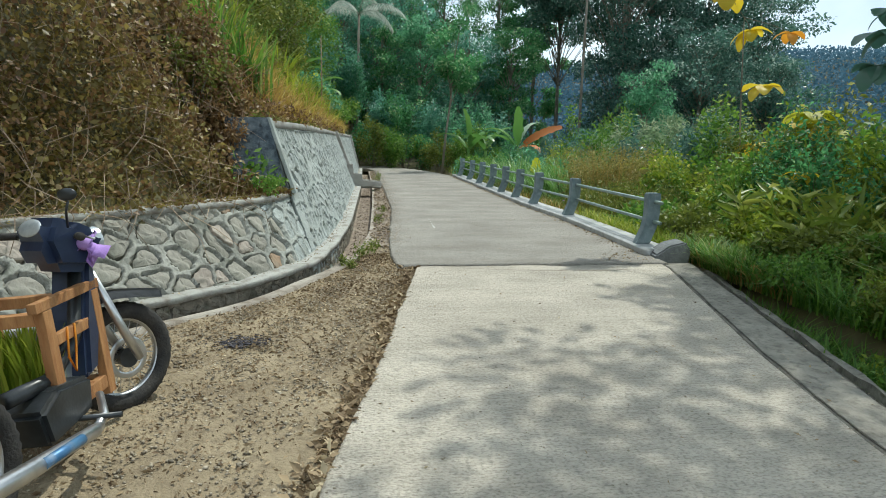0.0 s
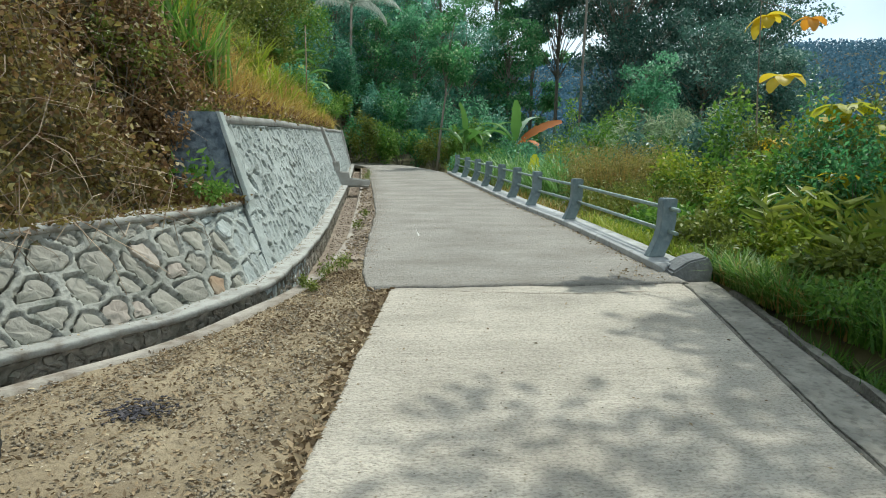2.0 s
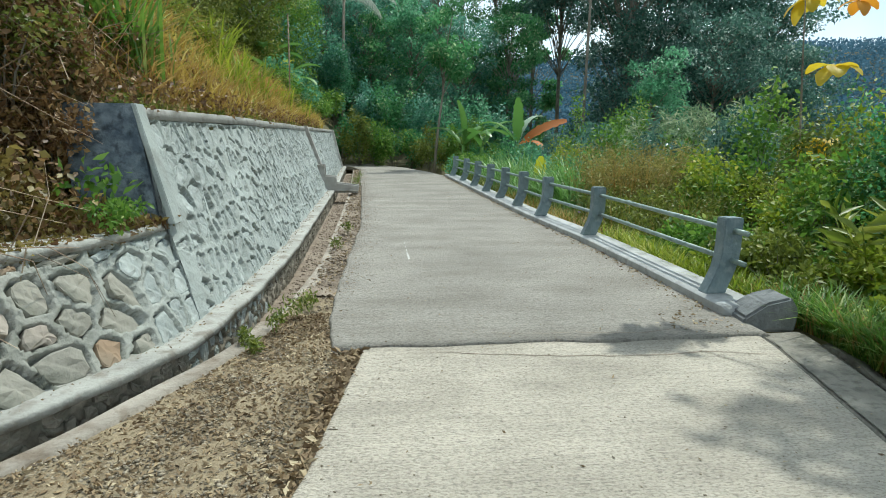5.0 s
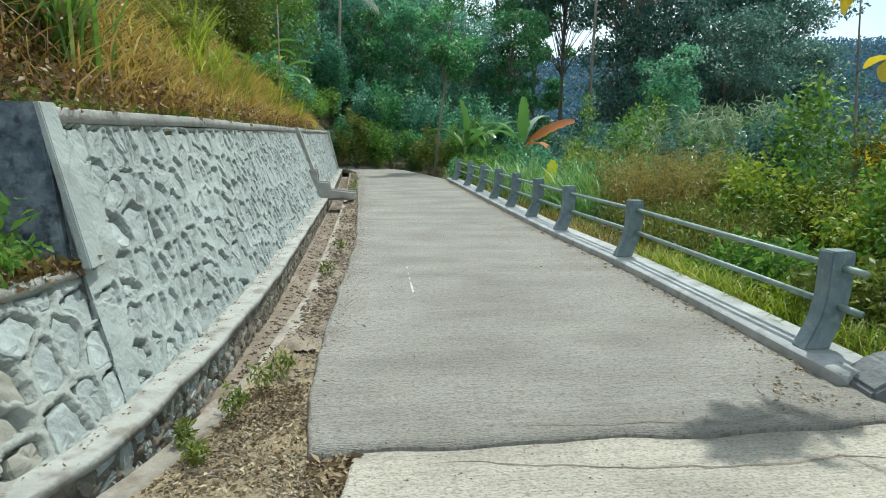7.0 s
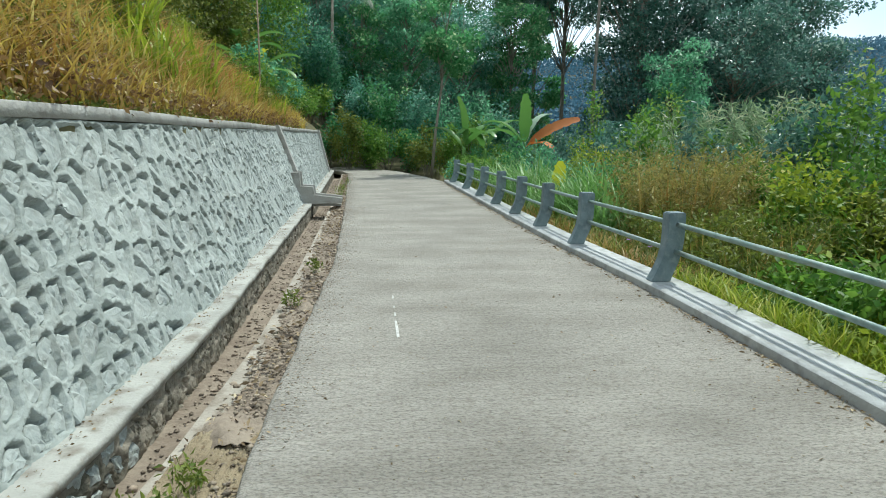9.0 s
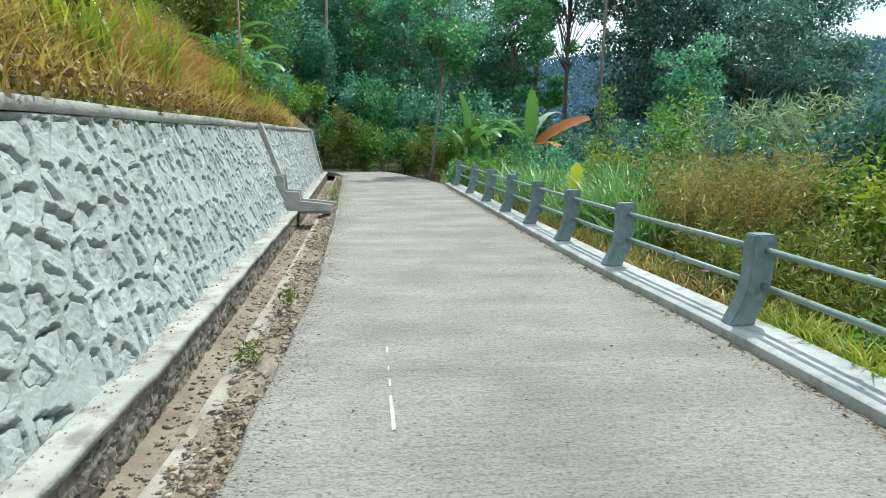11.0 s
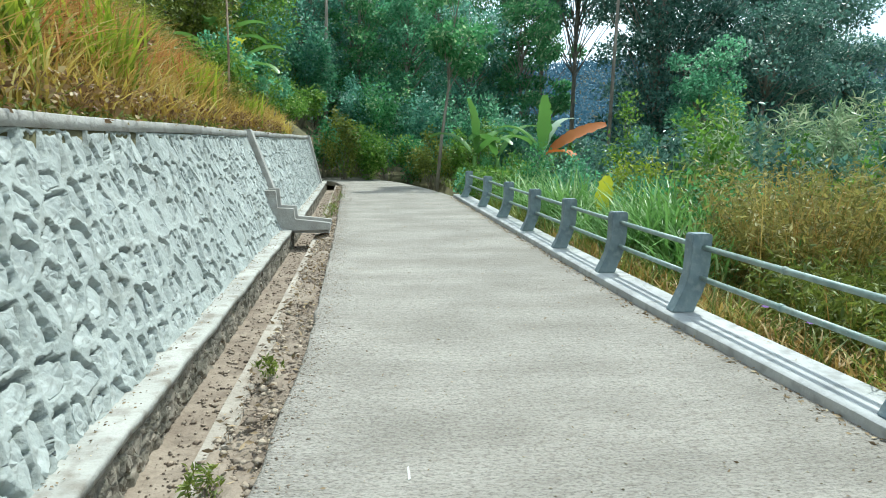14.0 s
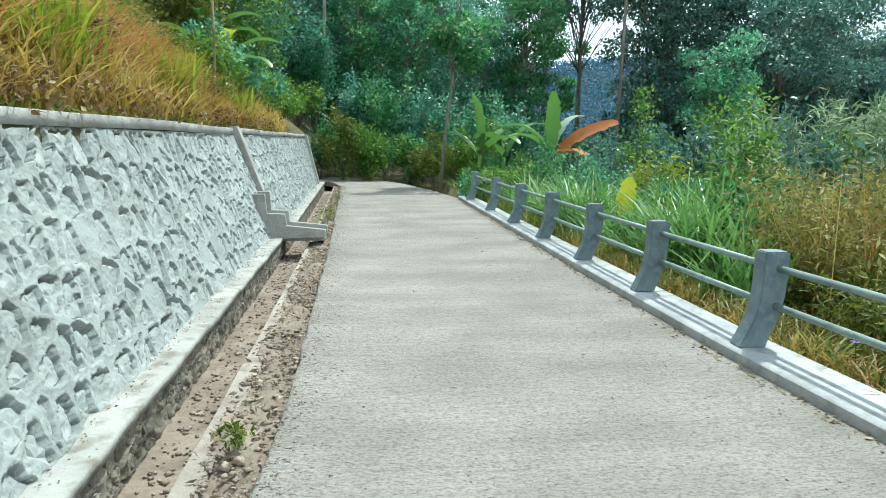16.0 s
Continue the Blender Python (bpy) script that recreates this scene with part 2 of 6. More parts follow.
M_TWIG = mat("dry_twigs", (0.22, 0.15, 0.10), (0.44, 0.35, 0.25), 6, 0.95, 0.3, 30, per="island")
L_DRY = leaf_mat("dry_vine_leaves", (0.13, 0.068, 0.03), (0.36, 0.23, 0.095), (0.55, 0.44, 0.23), 0.3)
L_OLIVE = leaf_mat("olive_leaves", (0.10, 0.145, 0.022), (0.26, 0.30, 0.055), (0.46, 0.46, 0.15), 0.4)
L_BANK = leaf_mat("half_dry_bank_leaves", (0.15, 0.115, 0.03), (0.36, 0.29, 0.085), (0.52, 0.47, 0.20), 0.35)
L_STRAW = leaf_mat("straw_grass", (0.33, 0.19, 0.05), (0.52, 0.38, 0.12), (0.28, 0.34, 0.06), 0.4)
L_LIME = leaf_mat("yellow_green_grass", (0.16, 0.26, 0.02), (0.40, 0.46, 0.05), (0.55, 0.52, 0.12), 0.45)
L_GREEN = leaf_mat("fresh_green_leaves", (0.07, 0.18, 0.025), (0.22, 0.38, 0.06), (0.42, 0.50, 0.15), 0.5)
L_DARK = leaf_mat("deep_green_leaves", (0.07, 0.24, 0.12), (0.20, 0.46, 0.26), (0.36, 0.56, 0.40), 0.72, 0.35)
# L_BLUE carries the blue of distance haze in its leaf colour
L_BLUE = leaf_mat("haze_tinted_leaves", (0.065, 0.22, 0.15), (0.20, 0.42, 0.31), (0.40, 0.58, 0.50), 0.72, 0.3)
L_MID = leaf_mat("mid_green_leaves", (0.045, 0.19, 0.065), (0.15, 0.37, 0.15), (0.38, 0.52, 0.28), 0.68, 0.35)
L_REED = leaf_mat("bright_reed_blades", (0.10, 0.24, 0.05), (0.24, 0.42, 0.12), (0.42, 0.52, 0.25), 0.4, 0.4)
L_BROAD = leaf_mat("broad_yellow_green_blades", (0.16, 0.24, 0.03), (0.36, 0.40, 0.07), (0.5, 0.5, 0.15), 0.45, 0.4)
L_PALM = leaf_mat("grey_green_palm_leaflets", (0.24, 0.30, 0.24), (0.48, 0.52, 0.44), None, 0.4, 0.4)
L_BANANA = leaf_mat("banana_leaf", (0.10, 0.24, 0.05), (0.20, 0.38, 0.09), None, 0.4, 0.35)
L_BANANA_PALE = leaf_mat("pale_banana_leaf", (0.38, 0.50, 0.36), (0.52, 0.62, 0.48), None, 0.3, 0.3)
L_BANANA_DEAD = leaf_mat("orange_dead_banana_leaf", (0.50, 0.14, 0.03), (0.62, 0.26, 0.06), None, 0.35, 0.6)
L_YELLOW = leaf_mat("yellow_big_leaf", (0.62, 0.42, 0.02), (0.75, 0.60, 0.05), None, 0.5, 0.5)
L_YELLOWGREEN = leaf_mat("yellow_green_big_leaf", (0.42, 0.45, 0.03), (0.60, 0.58, 0.06), None, 0.5, 0.5)
L_ORANGE = leaf_mat("orange_big_leaf", (0.70, 0.25, 0.02), (0.75, 0.38, 0.04), None, 0.45, 0.5)
L_YELBUSH = leaf_mat("yellow_brown_small_leaves", (0.17, 0.165, 0.04), (0.41, 0.37, 0.11), (0.55, 0.48, 0.22), 0.45, 0.5)
# L_FAR puts the trees' shaded side, haze blue and glints into its colour
L_FAR = leaf_mat("shaded_glinting_leaves", (0.04, 0.12, 0.09), (0.15, 0.29, 0.22), (0.45, 0.56, 0.48), 0.5, 0.3, 0.25)
L_GOLD = leaf_mat("golden_dry_grass", (0.34, 0.22, 0.04), (0.58, 0.46, 0.10), (0.62, 0.55, 0.2), 0.45, 0.5)
L_RUST = leaf_mat("rust_red_dry_grass", (0.36, 0.13, 0.04), (0.58, 0.30, 0.12), (0.6, 0.48, 0.25), 0.4, 0.6)
L_BAMBOO = leaf_mat("pale_bamboo_leaves", (0.16, 0.27, 0.13), (0.34, 0.44, 0.25), (0.5, 0.55, 0.36), 0.5, 0.35)
# the air's haze over the far hill is put into this leaf blue
L_HILL = leaf_mat("haze_blue_far_woods", (0.05, 0.13, 0.19), (0.10, 0.21, 0.28), None, 0.3, 0.8, 0.05)
L_LITTER = leaf_mat("dead_leaf_litter", (0.15, 0.10, 0.055), (0.38, 0.285, 0.165), (0.52, 0.43, 0.28), 0.1, 0.8)
L_VIOLET = leaf_mat("violet_petals", (0.40, 0.22, 0.62), (0.52, 0.34, 0.75), None, 0.4)

# ---------------------------------------------------------------- mesh helpers
rng = np.random.default_rng(7)


def part(name, bm, material, parent=None, label="", smooth=False):
    """Links a bmesh as one mesh object under a thing or part."""
    me = bpy.data.meshes.new(name)
    bm.to_mesh(me)
    bm.free()
    return link_mesh(name, me, material, parent, label, smooth)


def link_mesh(name, me, material, parent=None, label="", smooth=False):
    if material and not me.materials:
        me.materials.append(material)
    if smooth:
        me.polygons.foreach_set("use_smooth", [True] * len(me.polygons))
    ob = new(name, me)
    if parent:
        ob.parent = parent
    if label:
        ob["label"] = label
    return ob


def thing(name, label, category, group="", m=None):
    e = new(name)
    e.empty_display_size = 0.1
    if m is not None:
        e.matrix_world = m
    return tagged(e, label, category, group)


def from_arrays(name, v, f):
    """A mesh from an (n, 3) array and an (m, k) array of corners."""
    me = bpy.data.meshes.new(name)
    v, f = np.asarray(v, np.float32), np.asarray(f, np.int32)
    k = f.shape[1]
    me.vertices.add(len(v))
    me.vertices.foreach_set("co", v.ravel())
    me.loops.add(f.size)
    me.loops.foreach_set("vertex_index", f.ravel())
    me.polygons.add(len(f))
    me.polygons.foreach_set("loop_start", np.arange(len(f), dtype=np.int32) * k)
    me.update(calc_edges=True)
    return me


def grid_mesh(name, P):
    """A sheet from an (nu, nv, 3) array of places."""
    nu, nv = P.shape[:2]
    idx = np.arange(nu * nv).reshape(nu, nv)
    f = np.stack([idx[:-1, :-1], idx[1:, :-1], idx[1:, 1:], idx[:-1, 1:]], -1).reshape(-1, 4)
    return from_arrays(name, P.reshape(-1, 3), f)


def box(bm, x0, y0, z0, x1, y1, z1, bevel=0.0):
    vs = [bm.verts.new((x, y, z)) for z in (z0, z1) for y in (y0, y1) for x in (x0, x1)]
    q = [(0, 2, 3, 1), (4, 5, 7, 6), (0, 1, 5, 4), (2, 6, 7, 3), (0, 4, 6, 2), (1, 3, 7, 5)]
    fs = [bm.faces.new([vs[i] for i in c]) for c in q]
    if bevel:
        es = list({e for f in fs for e in f.edges})
        bmesh.ops.bevel(bm, geom=es, offset=bevel, segments=2, affect="EDGES", profile=0.6)
    return bm


def boxed(x0, y0, z0, x1, y1, z1, bevel=0.0):
    return box(bmesh.new(), x0, y0, z0, x1, y1, z1, bevel)


def tube(bm, pts, radii, sides=8, cap=True):
    """A round bar along points, with a radius for each."""
    pts = [Vector(p) for p in pts]
    if isinstance(radii, (int, float)):
        radii = [radii] * len(pts)
    rings = []
    for i, p in enumerate(pts):
        d = (pts[min(i + 1, len(pts) - 1)] - pts[max(i - 1, 0)]).normalized()
        a = d.orthogonal().normalized() if i == 0 else (a - d * a.dot(d)).normalized()
        b = d.cross(a)
        rings.append([bm.verts.new(p + (a * math.cos(t) + b * math.sin(t)) * radii[i]) for t in (2 * math.pi * k / sides for k in range(sides))])
    for r, s in zip(rings, rings[1:]):
        for k in range(sides):
            bm.faces.new((r[k], r[(k + 1) % sides], s[(k + 1) % sides], s[k]))
    if cap:
        bm.faces.new(rings[0][::-1])
        bm.faces.new(rings[-1])
    return bm


def tubed(pts, radii, sides=8):
    return tube(bmesh.new(), pts, radii, sides)


def extrude_outline(bm, outline, axis, a, b, bevel=0.0):
    """A closed outline of 2D points made solid between a and b on one axis."""
    def at(p, h):
        return {"x": (h, p[0], p[1]), "y": (p[0], h, p[1]), "z": (p[0], p[1], h)}[axis]
    lo, hi = [bm.verts.new(at(p, a)) for p in outline], [bm.verts.new(at(p, b)) for p in outline]
    fs = [bm.faces.new(lo), bm.faces.new(hi[::-1])]
    n = len(outline)
    fs += [bm.faces.new((lo[i], hi[i], hi[(i + 1) % n], lo[(i + 1) % n])) for i in range(n)]
    bmesh.ops.recalc_face_normals(bm, faces=fs)
    if bevel:
        bmesh.ops.bevel(bm, geom=list({e for f in fs for e in f.edges}), offset=bevel, segments=2, affect="EDGES")
    return bm


def unit(a):
    return a / np.maximum(np.linalg.norm(a, axis=-1, keepdims=True), 1e-9)


def leaf_arrays(P, size, width=0.55, droop=0.2, lift=0.0, out=None, spread=1.0):
    """Pointed leaves, each of two folded halves, at the places P."""
    n = len(P)
    d = rng.normal(size=(n, 3)) * spread
    if out is not None:
        d += out
    d[:, 2] += lift - droop
    d = unit(d)
    s = unit(np.cross(d, rng.normal(size=(n, 3)) + np.array([0, 0, 0.8])))
    up = np.cross(s, d)
    L = (np.ones(n) * size if np.isscalar(size) else size)[:, None]
    mid = P + d * L * 0.42
    v = np.stack([P, mid + s * L * width * 0.5 + up * L * 0.09, P + d * L, mid - s * L * width * 0.5 + up * L * 0.09], 1).reshape(-1, 3)
    b = np.arange(n)[:, None] * 4
    f = np.concatenate([b + [[0, 1, 2]], b + [[0, 2, 3]]], 1).reshape(-1, 3)
    return v, f


def blade_arrays(P, length, width=0.012, lean=0.5, az=None, bend=1.0):
    """Arching grass blades rooted at the places P."""
    n = len(P)
    L = np.ones(n) * length if np.isscalar(length) else length
    a = rng.uniform(0, 2 * np.pi, n) if az is None else az
    h = np.stack([np.cos(a), np.sin(a), np.zeros(n)], 1)
    ln = np.abs(rng.normal(lean, lean * 0.4, n))
    side = np.stack([-np.sin(a), np.cos(a), np.zeros(n)], 1)
    rows = []
    for t, w in ((0, 1.0), (0.4, 0.95), (0.75, 0.65), (1.0, 0.05)):
        o = h * (L * ln * (t ** (1 + bend)))[:, None]
        z = L * (t - 0.35 * ln * t * t * bend)
        c = P + o + np.stack([np.zeros(n), np.zeros(n), z], 1)
        rows += [c - side * width * w / 2 * (L[:, None] / L.mean()), c + side * width * w / 2 * (L[:, None] / L.mean())]
    v = np.stack(rows, 1).reshape(-1, 3)
    b = np.arange(n)[:, None] * 8
    f = np.concatenate([b + [[i, i + 1, i + 3, i + 2]] for i in (0, 2, 4)], 1).reshape(-1, 4)
    return v, f


def merge(arrays):
    vs, fs, o = [], [], 0
    for v, f in arrays:
        vs.append(v)
        fs.append(f + o)
        o += len(v)
    return np.concatenate(vs), np.concatenate(fs)


def ball_points(n, centre, radii, shell=0.45):
    """Places in an uneven ball, thicker towards its skin."""
    d = unit(rng.normal(size=(n, 3)))
    r = rng.uniform(shell, 1.0, n) ** 0.7
    return np.asarray(centre) + d * r[:, None] * np.asarray(radii), d


def lerp(keys, y):
    return np.interp(y, [k[0] for k in keys], [k[1] for k in keys])

# ---------------------------------------------------------------- plan
LEDGE_OUT = [(2.0, -5.0), (3.4, -3.4), (4.78, -2.05), (5.12, -1.70), (5.6, -1.27), (6.2, -0.84), (6.8, -0.56), (7.8, -0.43), (8.7, -0.36), (10.4, -0.27), (13.6, -0.24), (20, -0.18), (31, -0.25)]
WALL_TOP = [(7.9, -1.24), (9, -1.17), (12, -1.0), (20, -0.95), (31, -0.80)]
LOW_TOP = [(2.0, -5.6), (3.4, -4.25), (5.26, -2.45), (6.12, -1.62), (6.88, -1.10), (7.95, -0.90)]
DITCH_LIP = [(2.0, -4.6), (3.4, -3.1), (5.03, -1.56), (5.6, -1.02), (7.0, -0.36), (8.1, -0.16), (9.26, -0.04), (10.4, 0.04), (14.6, 0.11), (20, 0.15), (31, 0.05)]
LEDGE_Z, LEDGE_W, LIP_W = 0.17, 0.17, 0.13
ROAD_Z, WALL_Z, LOW_Z = 0.12, 1.75, 0.87
WALL_Y0, WALL_Y1 = 7.95, 30.0
END_LEAN = 0.36            # the end of the tall wall leans back, metres for each metre of height


def soft(keys, y, w=0.35):
    """The keyed line with its corners rounded."""
    y = np.asarray(y, float)
    return sum(lerp(keys, y + o * w) for o in (-1, -0.5, 0, 0.5, 1)) / 5


def near_z(y):
    """The near slab climbs a little towards the joint."""
    return np.clip(0.0135 * np.asarray(y, float) + 0.003, -0.02, 0.096)


def ground_z(x, y):
    """Height of the open ground on both sides of the road."""
    x, y = np.asarray(x, float), np.asarray(y, float)
    top = np.where(y > WALL_Y0 + 0.12, soft(WALL_TOP, y), soft(LOW_TOP, y))
    base = np.where(y > WALL_Y0 + 0.12, WALL_Z - 0.03, LOW_Z - 0.03)
    flat = np.interp(y, [5.0, 7.0, 8.05, 8.09, 9.0], [0.10, 0.55, 0.85, 0.30, 0.15])
    d = np.maximum(top - x - flat, 0)
    steep = np.interp(y, [2, 7.7, 8.5, 14, 40], [1.5, 1.5, 1.0, 0.85, 0.7])
    left = base + np.minimum(d * steep, 12 + 0.1 * d)
    e, r = np.maximum(x - 4.1, 0), np.hypot(x, y)
    near = -np.interp(e, [0, 0.5, 2, 5, 12, 40], [0, 0.12, 0.3, 0.8, 2.2, 5])
    far_h = np.interp(r, [40, 90, 170, 300, 420, 2600], [-4, -6, -7, 33, 38, 40]) + 4 * np.sin(x * 0.021 + 1) * np.sin(y * 0.017)
    w = np.clip((r - 35) / 30, 0, 1)
    right = 0.02 + near * (1 - w) + far_h * w
    z = np.where(x < top, left, np.where(x > 4.0, right, -0.40))
    far = np.clip((y - 34) / 40, 0, 1)
    z = np.where((x > top) & (x <= 4.0), -0.40 + 0.5 * np.clip((y - 31) / 3, 0, 1), z)
    z = z * 1.0 + far * 2.0
    z = z + 17 * np.clip((y - 43) / 26, 0, 1) * np.clip((11 - x) / 5, 0, 1)
    return z + 0.05 * np.sin(x * 1.7 + y * 0.9) * np.where((x < top - 0.3) | (x > 4.6), 1, 0)


def setting(ob, label, category):
    return tagged(ob, label, category, kind="structure")


# one sheet of ground to the horizon
gx = np.unique(np.concatenate([-np.geomspace(14, 2500, 26), np.linspace(-14, -6, 17), np.linspace(-6, 8, 113), np.linspace(8, 30, 40), np.geomspace(30, 2500, 60)]))
gy = np.unique(np.concatenate([-np.geomspace(6, 2500, 22), np.linspace(-6, 36, 169), [8.0, 8.06, 8.08, 8.12], np.geomspace(36, 2500, 70)]))
GX, GY = np.meshgrid(gx, gy, indexing="ij")
ground = link_mesh("ground", grid_mesh("ground", np.stack([GX, GY, ground_z(GX, GY)], -1)), M_GROUND, smooth=True)
setting(ground, "brown earth under the roadside plants, falling away to a valley", "ground")


def road_slab(name, left, right, ys, zf, depth, material, label, jag=0.0):
    """A cast slab between two keyed edges, with a real thickness and a rounded, chipped edge."""
    ys = np.asarray(ys)
    L, R = soft(left, ys, 0.2), soft(right, ys, 0.2)
    L = L + jag * np.array([noise.noise((float(y) * 3.1, 0.3, 0)) for y in ys])
    z = zf(ys)
    cols = [(L + 0.004, z - depth), (L, z - 0.02), (L + 0.012, z - 0.004), (L + 0.03, z)]
    for t in np.linspace(0.03, 0.97, 40):
        cols.append((L + (R - L) * t, z))
    cols += [(R - 0.03, z), (R - 0.012, z - 0.004), (R, z - 0.02), (R - 0.004, z - depth)]
    P = np.stack([np.stack([c, ys, h], -1) for c, h in cols], 0)
    # the broken joint near 6.9 m wanders, and both slabs share its line
    wander = np.array([[0.07 * noise.noise((float(p[0]) * 2.3, 1.7, 0)) + 0.012 * noise.noise((float(p[0]) * 11, 4.1, 0)) for p in row] for row in P])
    P[..., 1] += wander * np.clip(1 - np.abs(P[..., 1] - 6.87) / 0.3, 0, 1)
    # closing ends
    first, last = P[:, :1].copy(), P[:, -1:].copy()
    first[..., 2] = first[..., 2].min() - depth
    last[..., 2] = last[..., 2].min() - depth
    P = np.concatenate([first, P, last], 1)
    return setting(link_mesh(name, grid_mesh(name, P), material, smooth=False), label, "road")


NEAR_L = [(-8, -2.0), (2.35, -0.23), (3.46, -0.01), (6.86, 0.55)]
NEAR_R = [(-8, 2.0), (2.47, 2.50), (3.96, 2.80), (6.8, 3.55)]
STRIP_R = [(-8, 2.5), (2.87, 2.95), (3.87, 3.20), (5.4, 3.58), (6.95, 3.95)]
FAR_L = [(6.88, 0.33), (7.6, 0.29), (8.05, 0.29), (10.3, 0.38), (12.8, 0.50), (15.8, 0.50), (20, 0.46), (29.5, 0.33), (31, 0.1), (33, -0.8), (36, -3.2), (40, -7)]
FAR_R = [(6.88, 3.62), (11, 3.62), (13.5, 3.55), (25, 3.58), (28, 3.15), (31, 2.45), (33, 1.6), (36, -0.6), (40, -4.2)]
road_slab("road_near", NEAR_L, NEAR_R, np.linspace(-8, 6.862, 60), near_z, 0.14, M_ROAD, "pale broomed concrete road slab with tree shade across it", 0.03)
road_slab("road_far", FAR_L, FAR_R, np.concatenate([np.linspace(6.880, 8, 12), np.linspace(8.2, 40, 110)]), lambda y: ROAD_Z - 0.012 * np.clip((7.6 - y) / 0.7, 0, 1), 0.16, M_ROAD_FAR, "grey broomed concrete road slab bending away past the wall", 0.03)
road_slab("road_shoulder", [(y, x + 0.008) for y, x in NEAR_R], STRIP_R, np.linspace(-8, 6.95, 50), lambda y: near_z(y) - 0.006, 0.2, M_STRIP, "worn narrow concrete strip along the road edge, darkened for shade", 0.02)

joint = part("joint_bed", boxed(-0.2, 6.80, -0.1, 3.6, 6.95, 0.05), M_SOIL)
setting(joint, "dark soil in the crack between the slabs", "road joint")



def crack(pts, width):
    """A thin open crack in the slab, filled with dark soil."""
    v, f = [], []
    n = len(pts) * 9
    for i in range(n):
        q = i / (n - 1) * (len(pts) - 1)
        k = min(int(q), len(pts) - 2)
        x = pts[k][0] + (pts[k + 1][0] - pts[k][0]) * (q - k)
        y = pts[k][1] + (pts[k + 1][1] - pts[k][1]) * (q - k) + 0.03 * noise.noise((x * 4, 7.7, 0)) + 0.012 * noise.noise((x * 17, 2.2, 0))
        z = (float(near_z(y)) if y < 6.8 else ROAD_Z) + 0.0022
        w = width * (0.35 + abs(noise.noise((x * 9, 5.5, 1)))) * min(1, 6 * min(i, n - 1 - i) / n + 0.15)
        v += [(x, y - w, z), (x, y + w, z)]
        if i:
            f.append((2 * i - 2, 2 * i, 2 * i + 1, 2 * i - 1))
    me = bpy.data.meshes.new("crack")
    me.from_pydata(v, [], f)
    return setting(link_mesh("crack", me, M_SOIL), "thin dark crack across the concrete slab", "road crack")


crack([(0.9, 6.74), (1.5, 6.66), (2.2, 6.56), (2.9, 6.58), (3.5, 6.5)], 0.009)
crack([(1.3, 7.05), (2.0, 7.0), (2.6, 6.96), (3.3, 7.06)], 0.006)
crack([(2.9, 6.6), (3.15, 6.2), (3.2, 5.8)], 0.006)

# gravel verge in front of the low wall
vy = np.linspace(-8, 8.6, 150)
vt = np.linspace(0, 1, 60)
VY, VT = np.meshgrid(vy, vt, indexing="ij")
vl = np.where(VY < 4.0, np.maximum(soft(DITCH_LIP, np.maximum(VY, 2.0)) + np.minimum(VY - 2.0, 0) * 1.0, -9), soft(DITCH_LIP, VY)) + LIP_W * 0.6
vr = np.where(VY < 6.87, soft(NEAR_L, VY, 0.2), soft(FAR_L, VY, 0.2)) + 0.03
VX = vl + (vr - vl) * VT
VZ = near_z(VY) - 0.03 - 0.02 * (1 - VT)
VZ += 0.012 * np.sin(VX * 9 + VY * 4) * np.sin(VY * 7 - VX * 3) + rng.normal(0, 0.005, VX.shape)
verge = link_mesh("verge", grid_mesh("verge", np.stack([VX, VY, VZ], -1)), M_GRAVEL, smooth=True)
setting(verge, "dusty gravel verge with dry leaf litter beside the road", "ground")

# soil strip between the ditch lip and the far slab
sy = np.linspace(8.4, 31, 420)
st = np.linspace(0, 1, 14)
SY, ST = np.meshgrid(sy, st, indexing="ij")
sl, sr = soft(DITCH_LIP, SY) + LIP_W * 0.5, soft(FAR_L, SY, 0.2) + 0.02
SX = sl + (sr - sl) * ST
SZ = 0.0 + 0.05 * ST + 0.03 * np.sin(SY * 3.1) * np.sin(ST * 3.1) + 0.035 * np.maximum(np.sin(SY * 7.3 + 5 * ST) * np.sin(SY * 2.3 + 1.0), 0) + rng.normal(0, 0.008, SX.shape)
soil = link_mesh("soil_strip", grid_mesh("soil_strip", np.stack([SX, SY, SZ], -1)), M_SOIL, smooth=True)
setting(soil, "crumbled brown soil between the ditch and the road slab", "ground")


def swept(name, ys, section, material, label, category, smooth=False):
    """A section, given as functions of y for x and z, carried along the road and closed at its ends."""
    P = np.stack([np.stack([x(ys), ys, z(ys)], -1) for x, z in section], 0)
    P = np.concatenate([P, P[:1]], 0)
    c = P[:-1].mean(0)[None]
    P = np.concatenate([np.repeat(c[:, :1], len(P), 0), P, np.repeat(c[:, -1:], len(P), 0)], 1)
    return setting(link_mesh(name, grid_mesh(name, P), material, smooth=smooth), label, category)


def const(v):
    return lambda y: np.full_like(y, v)


def off(keys, d):
    return lambda y: soft(keys, y) + d


# ledge (the wall's footing) with its cement cap, the ditch bed and the ditch lip
L_Y = np.concatenate([np.linspace(2.0, 9, 120), np.linspace(9.1, 31, 140)])
wob = lambda y: LEDGE_Z + 0.008 * np.sin(y * 5.1) + 0.005 * np.sin(y * 11.7)
